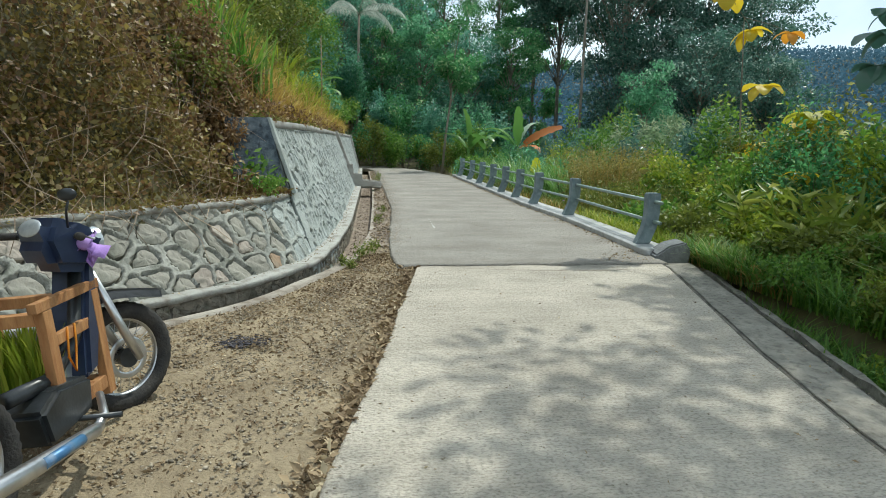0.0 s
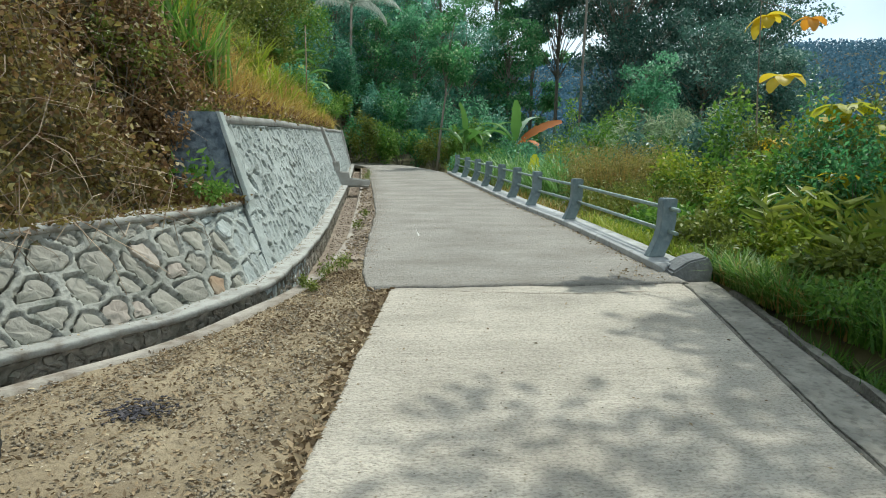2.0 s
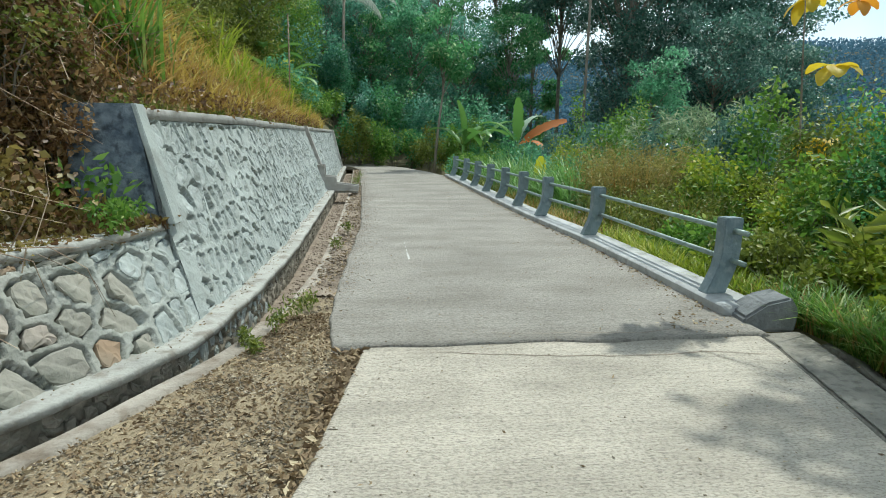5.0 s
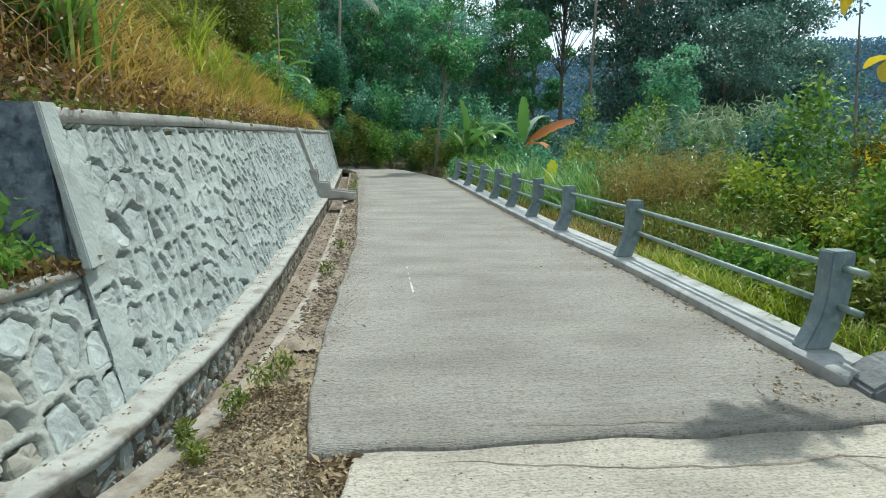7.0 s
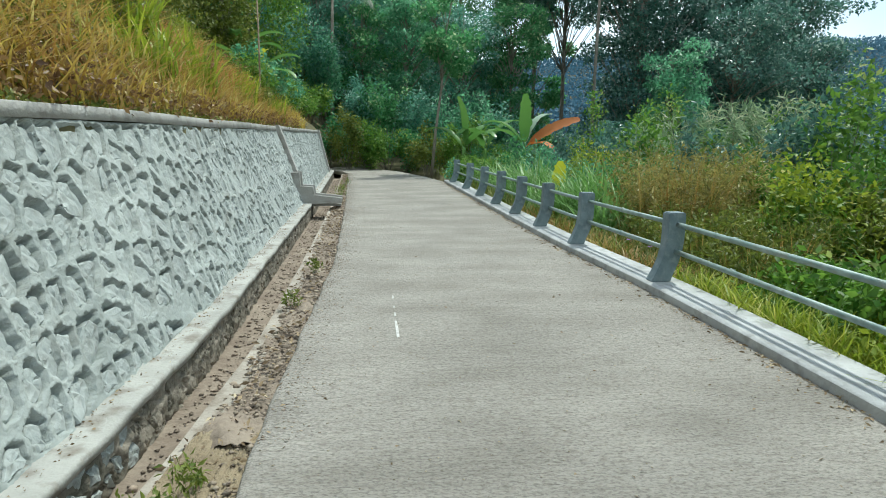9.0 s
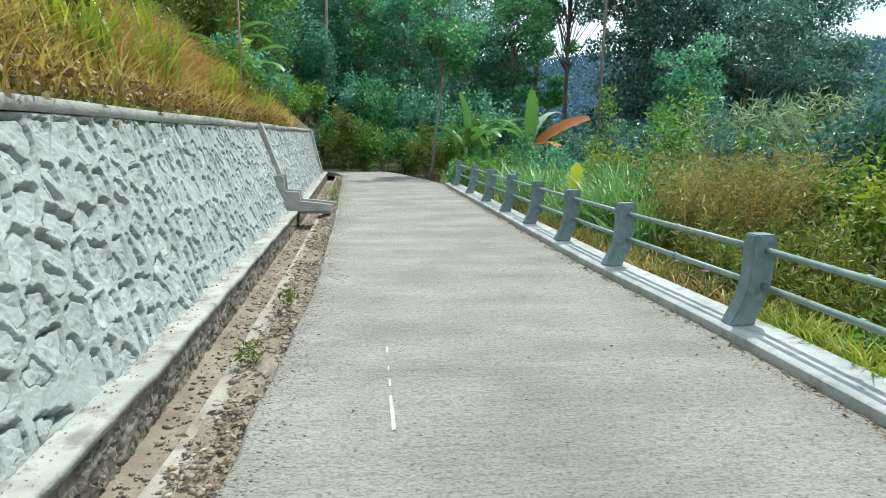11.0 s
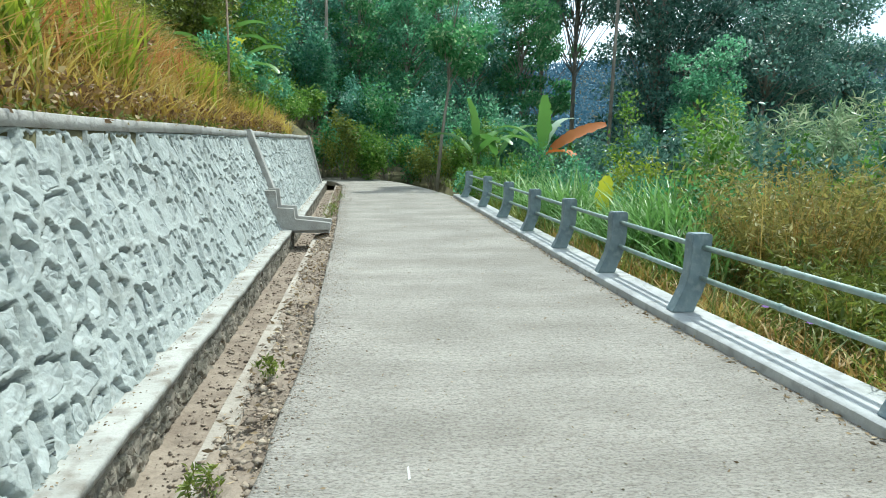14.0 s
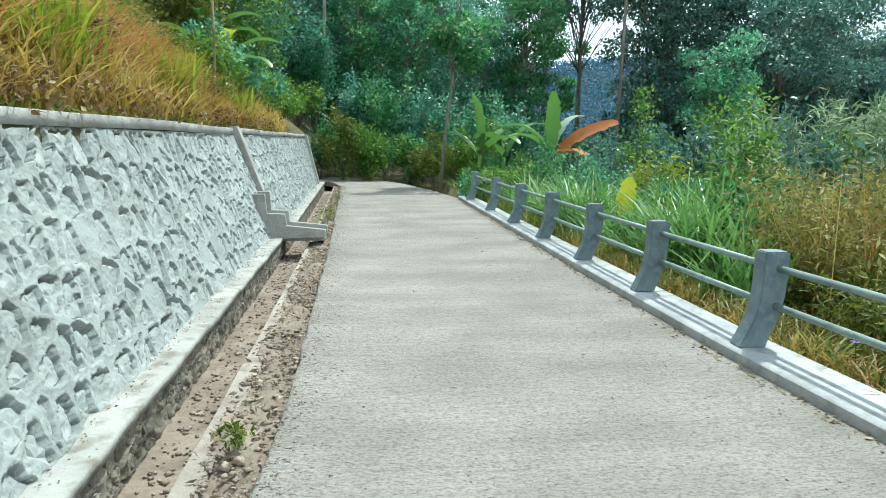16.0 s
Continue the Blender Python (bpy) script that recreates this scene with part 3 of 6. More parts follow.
swept("ledge_cap", L_Y, [(off(LEDGE_OUT, -LEDGE_W - 0.06), wob), (off(LEDGE_OUT, -0.012), wob), (off(LEDGE_OUT, 0.0), lambda y: wob(y) - 0.012), (off(LEDGE_OUT, 0.0), lambda y: wob(y) - 0.055), (off(LEDGE_OUT, -LEDGE_W - 0.06), lambda y: wob(y) - 0.06)], M_LEDGE, "pale cement ledge capping the wall footing", "ledge")
swept("ditch_bed", L_Y, [(off(LEDGE_OUT, -0.10), const(-0.17)), (off(DITCH_LIP, 0.05), const(-0.17)), (off(DITCH_LIP, 0.05), const(-0.34)), (off(LEDGE_OUT, -0.10), const(-0.34))], M_SOIL, "muddy bed of the roadside ditch", "ditch")
lipz = lambda y: np.where(y < 7.6, near_z(y) - 0.02, 0.02) + 0.006 * np.sin(y * 4.3)
swept("ditch_lip", L_Y, [(off(DITCH_LIP, 0.0), lipz), (off(DITCH_LIP, LIP_W), lipz), (off(DITCH_LIP, LIP_W), const(-0.3)), (off(DITCH_LIP, 0.0), const(-0.3))], M_LIP, "pale concrete lip of the roadside ditch", "ditch")

# ---------------------------------------------------------------- stone walls

def stone_face(name, P0, P1, cell, wall_mat, label, deep=0.05, fine=0.024, joint=(0.012, 0.04), thick=0.35, near_u=None, tall=1.3, empty=0.0, edge=0.0, bare=0.0):
    """A battered wall between a base line P0 and a top line P1: a skin of mortar with a hollow for every field stone, and a solid back. The stones' cells crowd each other as laid stones do."""
    seg = np.linalg.norm(np.diff(P0, axis=0), axis=1)
    U = np.concatenate([[0], np.cumsum(seg)])
    H = float(np.linalg.norm(P1 - P0, axis=1).mean())
    total = U[-1]
    near_u = total if near_u is None else near_u
    us = np.concatenate([np.arange(0, near_u, fine), np.arange(near_u, total, fine * 2.5), [total]])
    vs = np.arange(0, H + fine * 0.5, fine)
    vs = vs * (H / vs[-1])

    def at(u, v):
        b = np.stack([np.interp(u, U, P0[:, i]) for i in range(3)], -1)
        t = np.stack([np.interp(u, U, P1[:, i]) for i in range(3)], -1)
        return b + (t - b) * (np.asarray(v) / H)[..., None]

    def normal(u):
        e = 0.05
        al = unit(at(np.minimum(u + e, total), np.zeros_like(u)) - at(np.maximum(u - e, 0), np.zeros_like(u)))
        upv = unit(at(u, np.full_like(u, H)) - at(u, np.zeros_like(u)))
        return unit(np.cross(al, upv)), al, upv
    # seeds on a shaken lattice that leans a little, taller than wide
    S = []
    row, v = 0, cell * 0.35
    while v < H + cell * 0.3:
        u = cell * (0.1 + 0.5 * (row % 2))
        while u < total + cell:
            S.append((u + rng.normal(0, cell * 0.22), v + rng.normal(0, cell * 0.24)))
            u += cell * rng.uniform(0.62, 1.15) / tall ** 0.5
        v += cell * 0.86 * tall ** 0.5
        row += 1
    S = np.array(S)
    S = S[np.argsort(S[:, 0])]
    J = rng.uniform(*joint, len(S)) + np.where(rng.uniform(0, 1, len(S)) < empty, 9.0, 0.0)
    near = []
    for i in range(len(S)):
        lo, hi = np.searchsorted(S[:, 0], [S[i, 0] - 3 * cell, S[i, 0] + 3 * cell])
        c = np.arange(lo, hi)
        c = c[c != i]
        near.append(c[np.argsort(np.hypot(*(S[c] - S[i]).T))[:10]])

    def inside(i, q):
        """Depth of places q inside cell i, its corners rounded."""
        e = S[near[i]] - S[i]
        L = np.hypot(e[:, 0], e[:, 1])
        d = (L / 2)[None] - (q - S[i]) @ (e / L[:, None]).T
        k = 1 / (0.055 * cell)
        d = -np.log(np.exp(-np.clip(d, -0.3, 2) * k).sum(1)) / k
        d = np.minimum(d, np.minimum(q[:, 1] - 0.012, H - edge - q[:, 1]))
        return d + 0.006 * np.sin(q[:, 0] * 61 + i) + 0.005 * np.sin(q[:, 1] * 83 + 2 * i)
    UU, VV = np.meshgrid(us, vs, indexing="ij")
    disp = np.zeros(UU.shape)
    stones = []
    for i, (u0, v0) in enumerate(S):
        if u0 < (bare if v0 > 0.62 else 0.16) or u0 > total - 0.1 or J[i] > 1:
            continue
        r = 1.5 * cell
        i0, i1 = np.searchsorted(us, [u0 - r, u0 + r])
        j0, j1 = np.searchsorted(vs, [v0 - r, v0 + r])
        if i1 <= i0 or j1 <= j0:
            continue
        q = np.stack([UU[i0:i1, j0:j1].ravel(), VV[i0:i1, j0:j1].ravel()], -1)
        d = inside(i, q).reshape(i1 - i0, j1 - j0) - J[i]
        if d.max() < 0.02:
            continue
        m = np.array(np.unravel_index(d.argmax(), d.shape))
        c = np.array([us[i0 + m[0]], vs[j0 + m[1]]])
        disp[i0:i1, j0:j1] = np.where(d > 0, -deep, disp[i0:i1, j0:j1] + 0.007 * np.clip(1 + d / 0.03, 0, 1) * (d > -0.03))
        th = np.linspace(0, 2 * np.pi, 15)[:-1]
        rad = np.full(14, 0.012)
        for step in np.linspace(0.02, 1.3 * cell, 26):
            ok = inside(i, c + step * np.stack([np.cos(th), np.sin(th)], -1)) - J[i] > 0
            rad = np.where(ok & (rad > step - 0.06 * cell), step, rad)
        stones.append((c, rad))
    disp += rng.normal(0, 0.0022, disp.shape) + 0.008 * np.sin(UU * 5 + 2 * VV) * np.sin(VV * 7 + UU) + 0.004 * np.sin(UU * 23 + 9 * VV) * np.sin(VV * 31 - 7 * UU)
    N, A, T = normal(us)
    P = at(UU.ravel(), VV.ravel()).reshape(*UU.shape, 3) + N[:, None] * disp[..., None]
    back_top = P[:, -1:] - np.array([thick, 0, 0])
    back_low = np.concatenate([P[:, :1] - np.array([thick, 0, 0.0])], 1)
    foot = P[:, :1].copy()
    foot[..., 2] -= 0.45
    back_low[..., 2] -= 0.45
    P = np.concatenate([foot, P, back_top, back_low], 1)
    end0, end1 = P[:1].mean(1, keepdims=True), P[-1:].mean(1, keepdims=True)
    P = np.concatenate([np.repeat(end0, P.shape[1], 1), P, np.repeat(end1, P.shape[1], 1)], 0)
    wall = setting(link_mesh(name, grid_mesh(name, P), wall_mat, smooth=False), label, "wall")
    return wall, stones, at, normal


def set_stones(wall, stones, at, normal, stone_mat, limit, rust, sunk=(0.008, 0.03), slip=0.018, other=None):
    """A rough-faced stone in every hollow, sunk behind the mortar and settled towards its lower near side."""
    rest = []
    for i, (c, rad) in enumerate(stones):
        n, a, t = (q[0] for q in normal(np.array([c[0]])))
        size = float(rad.mean())
        s = slip * rng.uniform(0.4, 1.5) * min(size / 0.09, 1.3)
        p = at(np.array([c[0]]), np.array([c[1]]))[0] - a * s - t * s * rng.uniform(0.6, 1.2) - n * rng.uniform(*sunk)
        th = np.linspace(0, 2 * np.pi, 15)[:-1]
        tip = rng.normal(0, 0.10, 2)
        v = []
        for d, h in ((1.0, -0.07), (0.99, -0.003), (0.88, 0.004), (0.45, 0.008)):
            r = rad * d * rng.uniform(0.96, 1.0, 14)
            x, y = r * np.cos(th), r * np.sin(th)
            z = h + (tip[0] * x + tip[1] * y if h > -0.05 else 0) + (rng.normal(0, 0.0035, 14) if h > -0.05 else 0)
            v.append(p + x[:, None] * a + y[:, None] * t + np.broadcast_to(z, 14)[:, None] * n)
        v = np.concatenate(v + [(p + n * 0.008)[None]])
        f = []
        for k in (0, 14, 28):
            f += [(k + j, k + (j + 1) % 14, k + 14 + (j + 1) % 14, k + 14 + j) for j in range(14)]
        f += [(42 + j, 42 + (j + 1) % 14, 56) for j in range(14)]
        if i < limit:
            me = bpy.data.meshes.new("stone")
            me.from_pydata([tuple(map(float, w - p)) for w in v], [], f)
            w = rng.uniform()
            ob = link_mesh("stone", me, M_STONE if p[1] > 6.9 else M_STONE_RUST if w < rust else other if other and w > 0.72 else stone_mat, wall)
            ob.location = tuple(map(float, p))
        else:
            rest.append((v, f))
    if rest:
        v, f, o = [], [], 0
        for co, fs in rest:
            v += [tuple(map(float, q)) for q in co]
            f += [tuple(w + o for w in q) for q in fs]
            o += len(co)
        me = bpy.data.meshes.new("far_stones")
        me.from_pydata(v, [], f)
        tagged(link_mesh("far_stones", me, stone_mat, wall), kind="stuff")


def line3(x, ys, z):
    return np.stack([x, ys, np.broadcast_to(z, ys.shape)], -1)


wy = np.linspace(WALL_Y0, WALL_Y1, 120)
by = np.linspace(WALL_Y0 - END_LEAN * (WALL_Z - LEDGE_Z), WALL_Y1, 120)
tall = stone_face("wall_tall", line3(soft(LEDGE_OUT, by) - LEDGE_W, by, LEDGE_Z - 0.02), line3(soft(WALL_TOP, wy), wy, WALL_Z - 0.10), 0.255, M_PLASTER, "tall pale plastered retaining wall set with field stones", deep=0.09, near_u=9.0, thick=0.5, tall=1.55, fine=0.013, joint=(0.008, 0.036), empty=0.03, bare=0.30)
ly = np.linspace(2.0, WALL_Y0 - END_LEAN * (WALL_Z - LEDGE_Z) + 0.12, 90)
lt = np.linspace(2.0, WALL_Y0 - END_LEAN * (WALL_Z - LOW_Z) + 0.12, 90)
low = stone_face("wall_low", line3(soft(LEDGE_OUT, ly) - LEDGE_W, ly, LEDGE_Z - 0.02), line3(soft(LOW_TOP, lt), lt, LOW_Z - 0.05), 0.30, M_PLASTER_OLD, "low weathered stone retaining wall below the overgrown bank", deep=0.07, thick=0.4, fine=0.015, tall=1.05, joint=(0.010, 0.032))
fy = np.linspace(2.0, 31, 200)
foot = stone_face("wall_footing", line3(soft(LEDGE_OUT, fy) - 0.03, fy, -0.30), line3(soft(LEDGE_OUT, fy) - 0.03, fy, LEDGE_Z - 0.05), 0.17, M_DITCHSTONE, "dark mossy stone footing below the ledge", deep=0.03, thick=0.1, fine=0.028, tall=1.0, joint=(0.008, 0.02))

# caps, end face and pilaster of the tall wall
cap_z = lambda y: WALL_Z + 0.006 * np.sin(y * 1.3)
CY = np.linspace(WALL_Y0 - 0.01, WALL_Y1, 130)
swept("wall_cap", CY, [(off(WALL_TOP, -0.5), cap_z), (off(WALL_TOP, -0.006), cap_z), (off(WALL_TOP, 0.002), lambda y: cap_z(y) - 0.008), (off(WALL_TOP, 0.016), lambda y: cap_z(y) - 0.095), (off(WALL_TOP, -0.5), lambda y: cap_z(y) - 0.095)], M_CAP, "weathered cement cap along the top of the tall wall", "wall cap")
LC = np.linspace(2.0, WALL_Y0 - END_LEAN * (WALL_Z - LOW_Z), 60)
swept("low_wall_cap", LC, [(off(LOW_TOP, -0.4), const(LOW_Z)), (off(LOW_TOP, 0.0), const(LOW_Z)), (off(LOW_TOP, 0.02), const(LOW_Z - 0.015)), (off(LOW_TOP, 0.03), const(LOW_Z - 0.055)), (off(LOW_TOP, -0.4), const(LOW_Z - 0.06))], M_LEDGE, "grey cement cap along the low wall", "wall cap")
x0b, x0t = float(soft(LEDGE_OUT, 7.95)) - LEDGE_W, float(soft(WALL_TOP, 7.95))
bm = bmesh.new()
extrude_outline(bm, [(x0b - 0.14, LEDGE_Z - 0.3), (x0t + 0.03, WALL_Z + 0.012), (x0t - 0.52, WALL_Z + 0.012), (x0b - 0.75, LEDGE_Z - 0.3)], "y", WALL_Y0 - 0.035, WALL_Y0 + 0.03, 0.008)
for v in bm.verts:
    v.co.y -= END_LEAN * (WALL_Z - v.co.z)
setting(part("wall_end", bm, M_SHADED_END), "plastered end of the tall wall, coloured dark blue for its shade", "wall")
bm = bmesh.new()
mid = x0b + (x0t - x0b) * (LOW_Z - LEDGE_Z) / (WALL_Z - LEDGE_Z)
extrude_outline(bm, [(mid + 0.02, LOW_Z - 0.01), (x0t + 0.038, WALL_Z + 0.014), (x0t + 0.0, WALL_Z + 0.014), (mid - 0.03, LOW_Z - 0.01)], "y", WALL_Y0 - 0.04, WALL_Y0 + 0.15, 0.006)
for v in bm.verts:
    v.co.y -= END_LEAN * (WALL_Z - v.co.z)
setting(part("wall_corner_band", bm, M_PLASTER), "smooth plaster band up the wall corner", "wall")


def pilaster(y, w, name, label):
    b, t = float(soft(LEDGE_OUT, y)) - LEDGE_W, float(soft(WALL_TOP, y))
    bm = bmesh.new()
    extrude_outline(bm, [(b + 0.05, LEDGE_Z - 0.02), (t + 0.06, WALL_Z + 0.02), (t - 0.1, WALL_Z + 0.02), (b - 0.1, LEDGE_Z - 0.02)], "y", y - w / 2, y + w / 2, 0.01)
    return setting(part(name, bm, M_CAP), label, "pilaster")


pilaster(19.2, 0.22, "pilaster_1", "smooth cement pilaster up the stone wall")
pilaster(WALL_Y1, 0.25, "pilaster_2", "smooth cement end post of the stone wall")

# drain outlet: stepped cement box across the ditch at the pilaster
ow = thing("drain_outlet", "stepped grey-brown cement drain outlet crossing the ditch", "drain")
bm = bmesh.new()
extrude_outline(bm, [(-0.80, 0.80), (-0.44, 0.80), (-0.42, 0.52), (-0.165, 0.51), (-0.145, 0.34), (0.42, 0.28), (0.42, 0.165), (-0.12, 0.15), (-0.35, 0.12), (-0.80, 0.26)], "y", 18.5, 18.6, 0.008)
part("side_plate", bm, M_CAP, ow)
bm = bmesh.new()
extrude_outline(bm, [(-0.80, 0.80), (-0.44, 0.80), (-0.42, 0.52), (-0.165, 0.51), (-0.145, 0.34), (0.42, 0.28), (0.42, 0.165), (-0.12, 0.15), (-0.35, 0.12), (-0.80, 0.26)], "y", 18.98, 19.08, 0.008)
part("side_plate", bm, M_CAP, ow)
part("channel", boxed(-0.6, 18.6, 0.10, 0.40, 18.98, 0.15, 0.005), M_CAP, ow)

# ---------------------------------------------------------------- kerb and railing
KERB_IN = [(7.2, 3.50), (9, 3.56), (11, 3.58), (13.5, 3.47), (16, 3.46), (25.2, 3.48)]
KY = np.linspace(7.35, 25.2, 80)
swept("kerb", KY, [(off(KERB_IN, 0.0), const(0.185)), (off(KERB_IN, 0.015), const(0.2)), (off(KERB_IN, 0.38), const(0.2)), (off(KERB_IN, 0.40), const(0.18)), (off(KERB_IN, 0.40), const(-0.5)), (off(KERB_IN, 0.0), const(-0.1))], M_KERB, "pale concrete kerb beam carrying the railing", "kerb")
POST_Y = [7.80, 11.08, 13.22, 14.84, 16.45, 18.12, 19.92, 21.9, 24.3]
POST_TOP = [(0.12, 0.66), (0.13, 0.68), (0.29, 0.68), (0.30, 0.66), (0.30, 0.40), (0.285, 0.28), (0.25, 0.16), (0.21, 0.07), (0.19, 0.0), (-0.01, 0.0), (0.04, 0.10), (0.09, 0.22), (0.115, 0.34), (0.12, 0.45)]
first = None
railing = thing("railing", "blue-grey concrete posts with two grey steel pipes along the kerb", "railing")
bm = bmesh.new()
extrude_outline(bm, POST_TOP, "y", -0.065, 0.065, 0.008)
for i, y in enumerate(POST_Y):
    if first is None:
        p = part("post", bm, M_POST, railing)
        first = p
    else:
        p = new("post", first.data)
        p.parent = railing
    p.location = (float(soft(KERB_IN, y)) + 0.06, y, 0.2)
    p.rotation_euler = (0, 0, float(rng.normal(0, 0.03)))
for h in (0.565, 0.30):
    pts = [(float(soft(KERB_IN, y)) + 0.06 + 0.225, y, 0.2 + h) for y in [7.55] + POST_Y + [24.6]]
    for a, b in zip(pts, pts[1:]):
        part("pipe", tubed([a, b], 0.024, 10), M_PIPE, railing, smooth=True)
for y in (12.2, 17.3, 10.1, 20.8):
    for h in (0.565, 0.30):
        x = float(soft(KERB_IN, y)) + 0.285
        part("pipe_sleeve", tubed([(x, y - 0.02, 0.2 + h), (x, y + 0.02, 0.2 + h)], 0.029, 10), M_PIPE, railing, smooth=True)

# leaning concrete marker block at the end of the kerb
block = thing("marker_block", "broken grey concrete marker slab leaning at the kerb end", "concrete block", m=pose(3.78, 7.28, 0.06, 0, 0, -8))
bm = bmesh.new()
extrude_outline(bm, [(-0.20, -0.02), (0.22, -0.02), (0.24, 0.16), (0.17, 0.27), (-0.02, 0.22), (-0.19, 0.10)], "y", -0.17, 0.17, 0.02)
part("slab", bm, M_BLOCK, block)

# stone-edged outer drain lip on the downhill side of the near road
OUT_LIP = [(-8, 2.75), (3.09, 3.12), (4.16, 3.40), (5.41, 3.66), (6.9, 4.05)]
swept("outer_lip", np.linspace(-6, 6.9, 60), [(off(OUT_LIP, 0.05), lambda y: near_z(y) - 0.075 + 0.014 * np.sin(y * 6) + 0.01 * np.sin(y * 17)), (off(OUT_LIP, 0.115), lambda y: near_z(y) - 0.075 + 0.012 * np.sin(y * 9)), (off(OUT_LIP, 0.125), const(-0.45)), (off(OUT_LIP, 0.03), const(-0.45))], M_STRIP, "low worn concrete lip on the downhill edge", "kerb")

# ---------------------------------------------------------------- plants


def stuff(name, arrays, material, label, category):
    v, f = merge(arrays)
    return tagged(link_mesh(name, from_arrays(name, v, f), material), label, category, kind="stuff")


def scatter(n, x0, x1, y0, y1):
    return rng.uniform(x0, x1, n), rng.uniform(y0, y1, n)


def on_ground(x, y, lift=0.0):
    return np.stack([x, y, ground_z(x, y) + lift], -1)


def gz(x, y):
    return float(ground_z(x, y))


def tree(name, base, height, crown, material, label, n=9000, leaf=0.17, trunk_r=0.14, lean=(0, 0), clumps=26, low=0.3, width=0.55, flat=0.75, puff=1.0):
    """A tapered trunk with forked limbs and a crown of leaf clumps with gaps."""
    t = thing(name, label, "tree", "roadside trees", pose(*base))
    top = Vector((lean[0], lean[1], height))
    tr = [Vector((0, 0, -0.3))] + [top * q + Vector((rng.normal(0, 0.12), rng.normal(0, 0.12), 0)) * q for q in (0.25, 0.5, 0.75, 1.0)]
    part("trunk", tubed(tr, [trunk_r * 1.3, trunk_r, trunk_r * 0.8, trunk_r * 0.5, trunk_r * 0.15], 9), M_BARK, t, smooth=True)
    cs, rs = [], []
    bm = bmesh.new()
    for k in range(clumps):
        d = unit(rng.normal(size=3))
        r = rng.uniform(0.35, 1.0)
        q = rng.uniform(low, 1.0)
        wide = math.sin(math.pi * min(max((q - low) / (1.08 - low), 0.25), 0.93))
        c = np.array([top.x * q, top.y * q, height * q]) + np.array([d[0], d[1], d[2] * 0.3]) * crown * r * (0.35 + 0.75 * wide)
        cs.append(c)
        rs.append(crown * rng.uniform(0.24, 0.42) * puff)
        s = top * max(q - 0.18, 0.1)
        tube(bm, [s, s.lerp(Vector(c), 0.55) + Vector((0, 0, 0.15)), Vector(c)], [trunk_r * 0.4 * (1.1 - q * 0.7), trunk_r * 0.2, trunk_r * 0.06], 5)
    part("limb_work", bm, M_BARK, t, smooth=True)
    arr = []
    w = np.array(rs) ** 2
    for c, r, share in zip(cs, rs, w / w.sum()):
        P, d = ball_points(max(int(n * share), 20), c, (r, r, r * flat), 0.25)
        arr.append(leaf_arrays(P, rng.uniform(0.6, 1.25, len(P)) * leaf, width, 0.25, out=d * 0.6))
    v, f = merge(arr)
    link_mesh("crown", from_arrays("crown", v, f), material, t)
    return t


def bush(name, base, size, material, label, n=2500, leaf=0.09, category="bush", stems=7, width=0.5):
    t = thing(name, label, category, "ditch weeds" if category == "weed" else "wild bushes", pose(*base))
    bm = bmesh.new()
    arr = []
    for k in range(stems * 2):
        a, r = rng.uniform(0, 6.28), rng.uniform(0.1, 0.75) ** 0.7
        tip = np.array([math.cos(a) * size[0] * r, math.sin(a) * size[1] * r, size[2] * rng.uniform(0.4, 1.0) * (1.15 - 0.5 * r)])
        sr_ = min(1.0, size[2]) ** 1.5
        tube(bm, [(0, 0, -0.15), tip * np.array([0.45, 0.45, 0.6]), tip], [0.014 * sr_, 0.009 * sr_, 0.003 * sr_], 5)
        if category == "weed":
            part("stem", tubed([(0, 0, -0.1), tip * np.array([0.45, 0.45, 0.6]), tip], [0.014 * sr_, 0.009 * sr_, 0.003 * sr_], 5), L_GREEN, t, smooth=True)
        rad = np.array(size) * np.array([0.36, 0.36, 0.28]) * rng.uniform(0.7, 1.2)
        P, d = ball_points(n // (stems * 2), tip, rad, 0.1)
        P[:, 2] = np.maximum(P[:, 2], rng.uniform(0.0, 0.12, len(P)))
        arr.append(leaf_arrays(P, rng.uniform(0.6, 1.3, len(P)) * leaf, width, 0.2, out=d * 0.5))
    if category != "weed":
        part("branch_work", bm, M_BARK, t, smooth=True)
    v, f = merge(arr)
    link_mesh("foliage", from_arrays("foliage", v, f), material, t)
    return t


def grass_clump(name, base, length, material, label, n=220, spread=0.25, width=0.03, lean=0.55):
    t = thing(name, label, "grass", "grass clumps", pose(*base))
    P = np.stack([rng.normal(0, spread, n), rng.normal(0, spread, n), np.full(n, -0.05)], -1)
    link_mesh("tuft", from_arrays("tuft", *blade_arrays(P, rng.uniform(0.55, 1.1, n) * length, width, lean)), material, t)
    P = P[: n // 3] * np.array([1.2, 1.2, 1])
    link_mesh("dead_base", from_arrays("dead_base", *blade_arrays(P, rng.uniform(0.2, 0.5, len(P)) * length, width * 0.8, 0.9)), L_STRAW, t, "straw-coloured dead blades")["kind"] = "stuff"
    return t


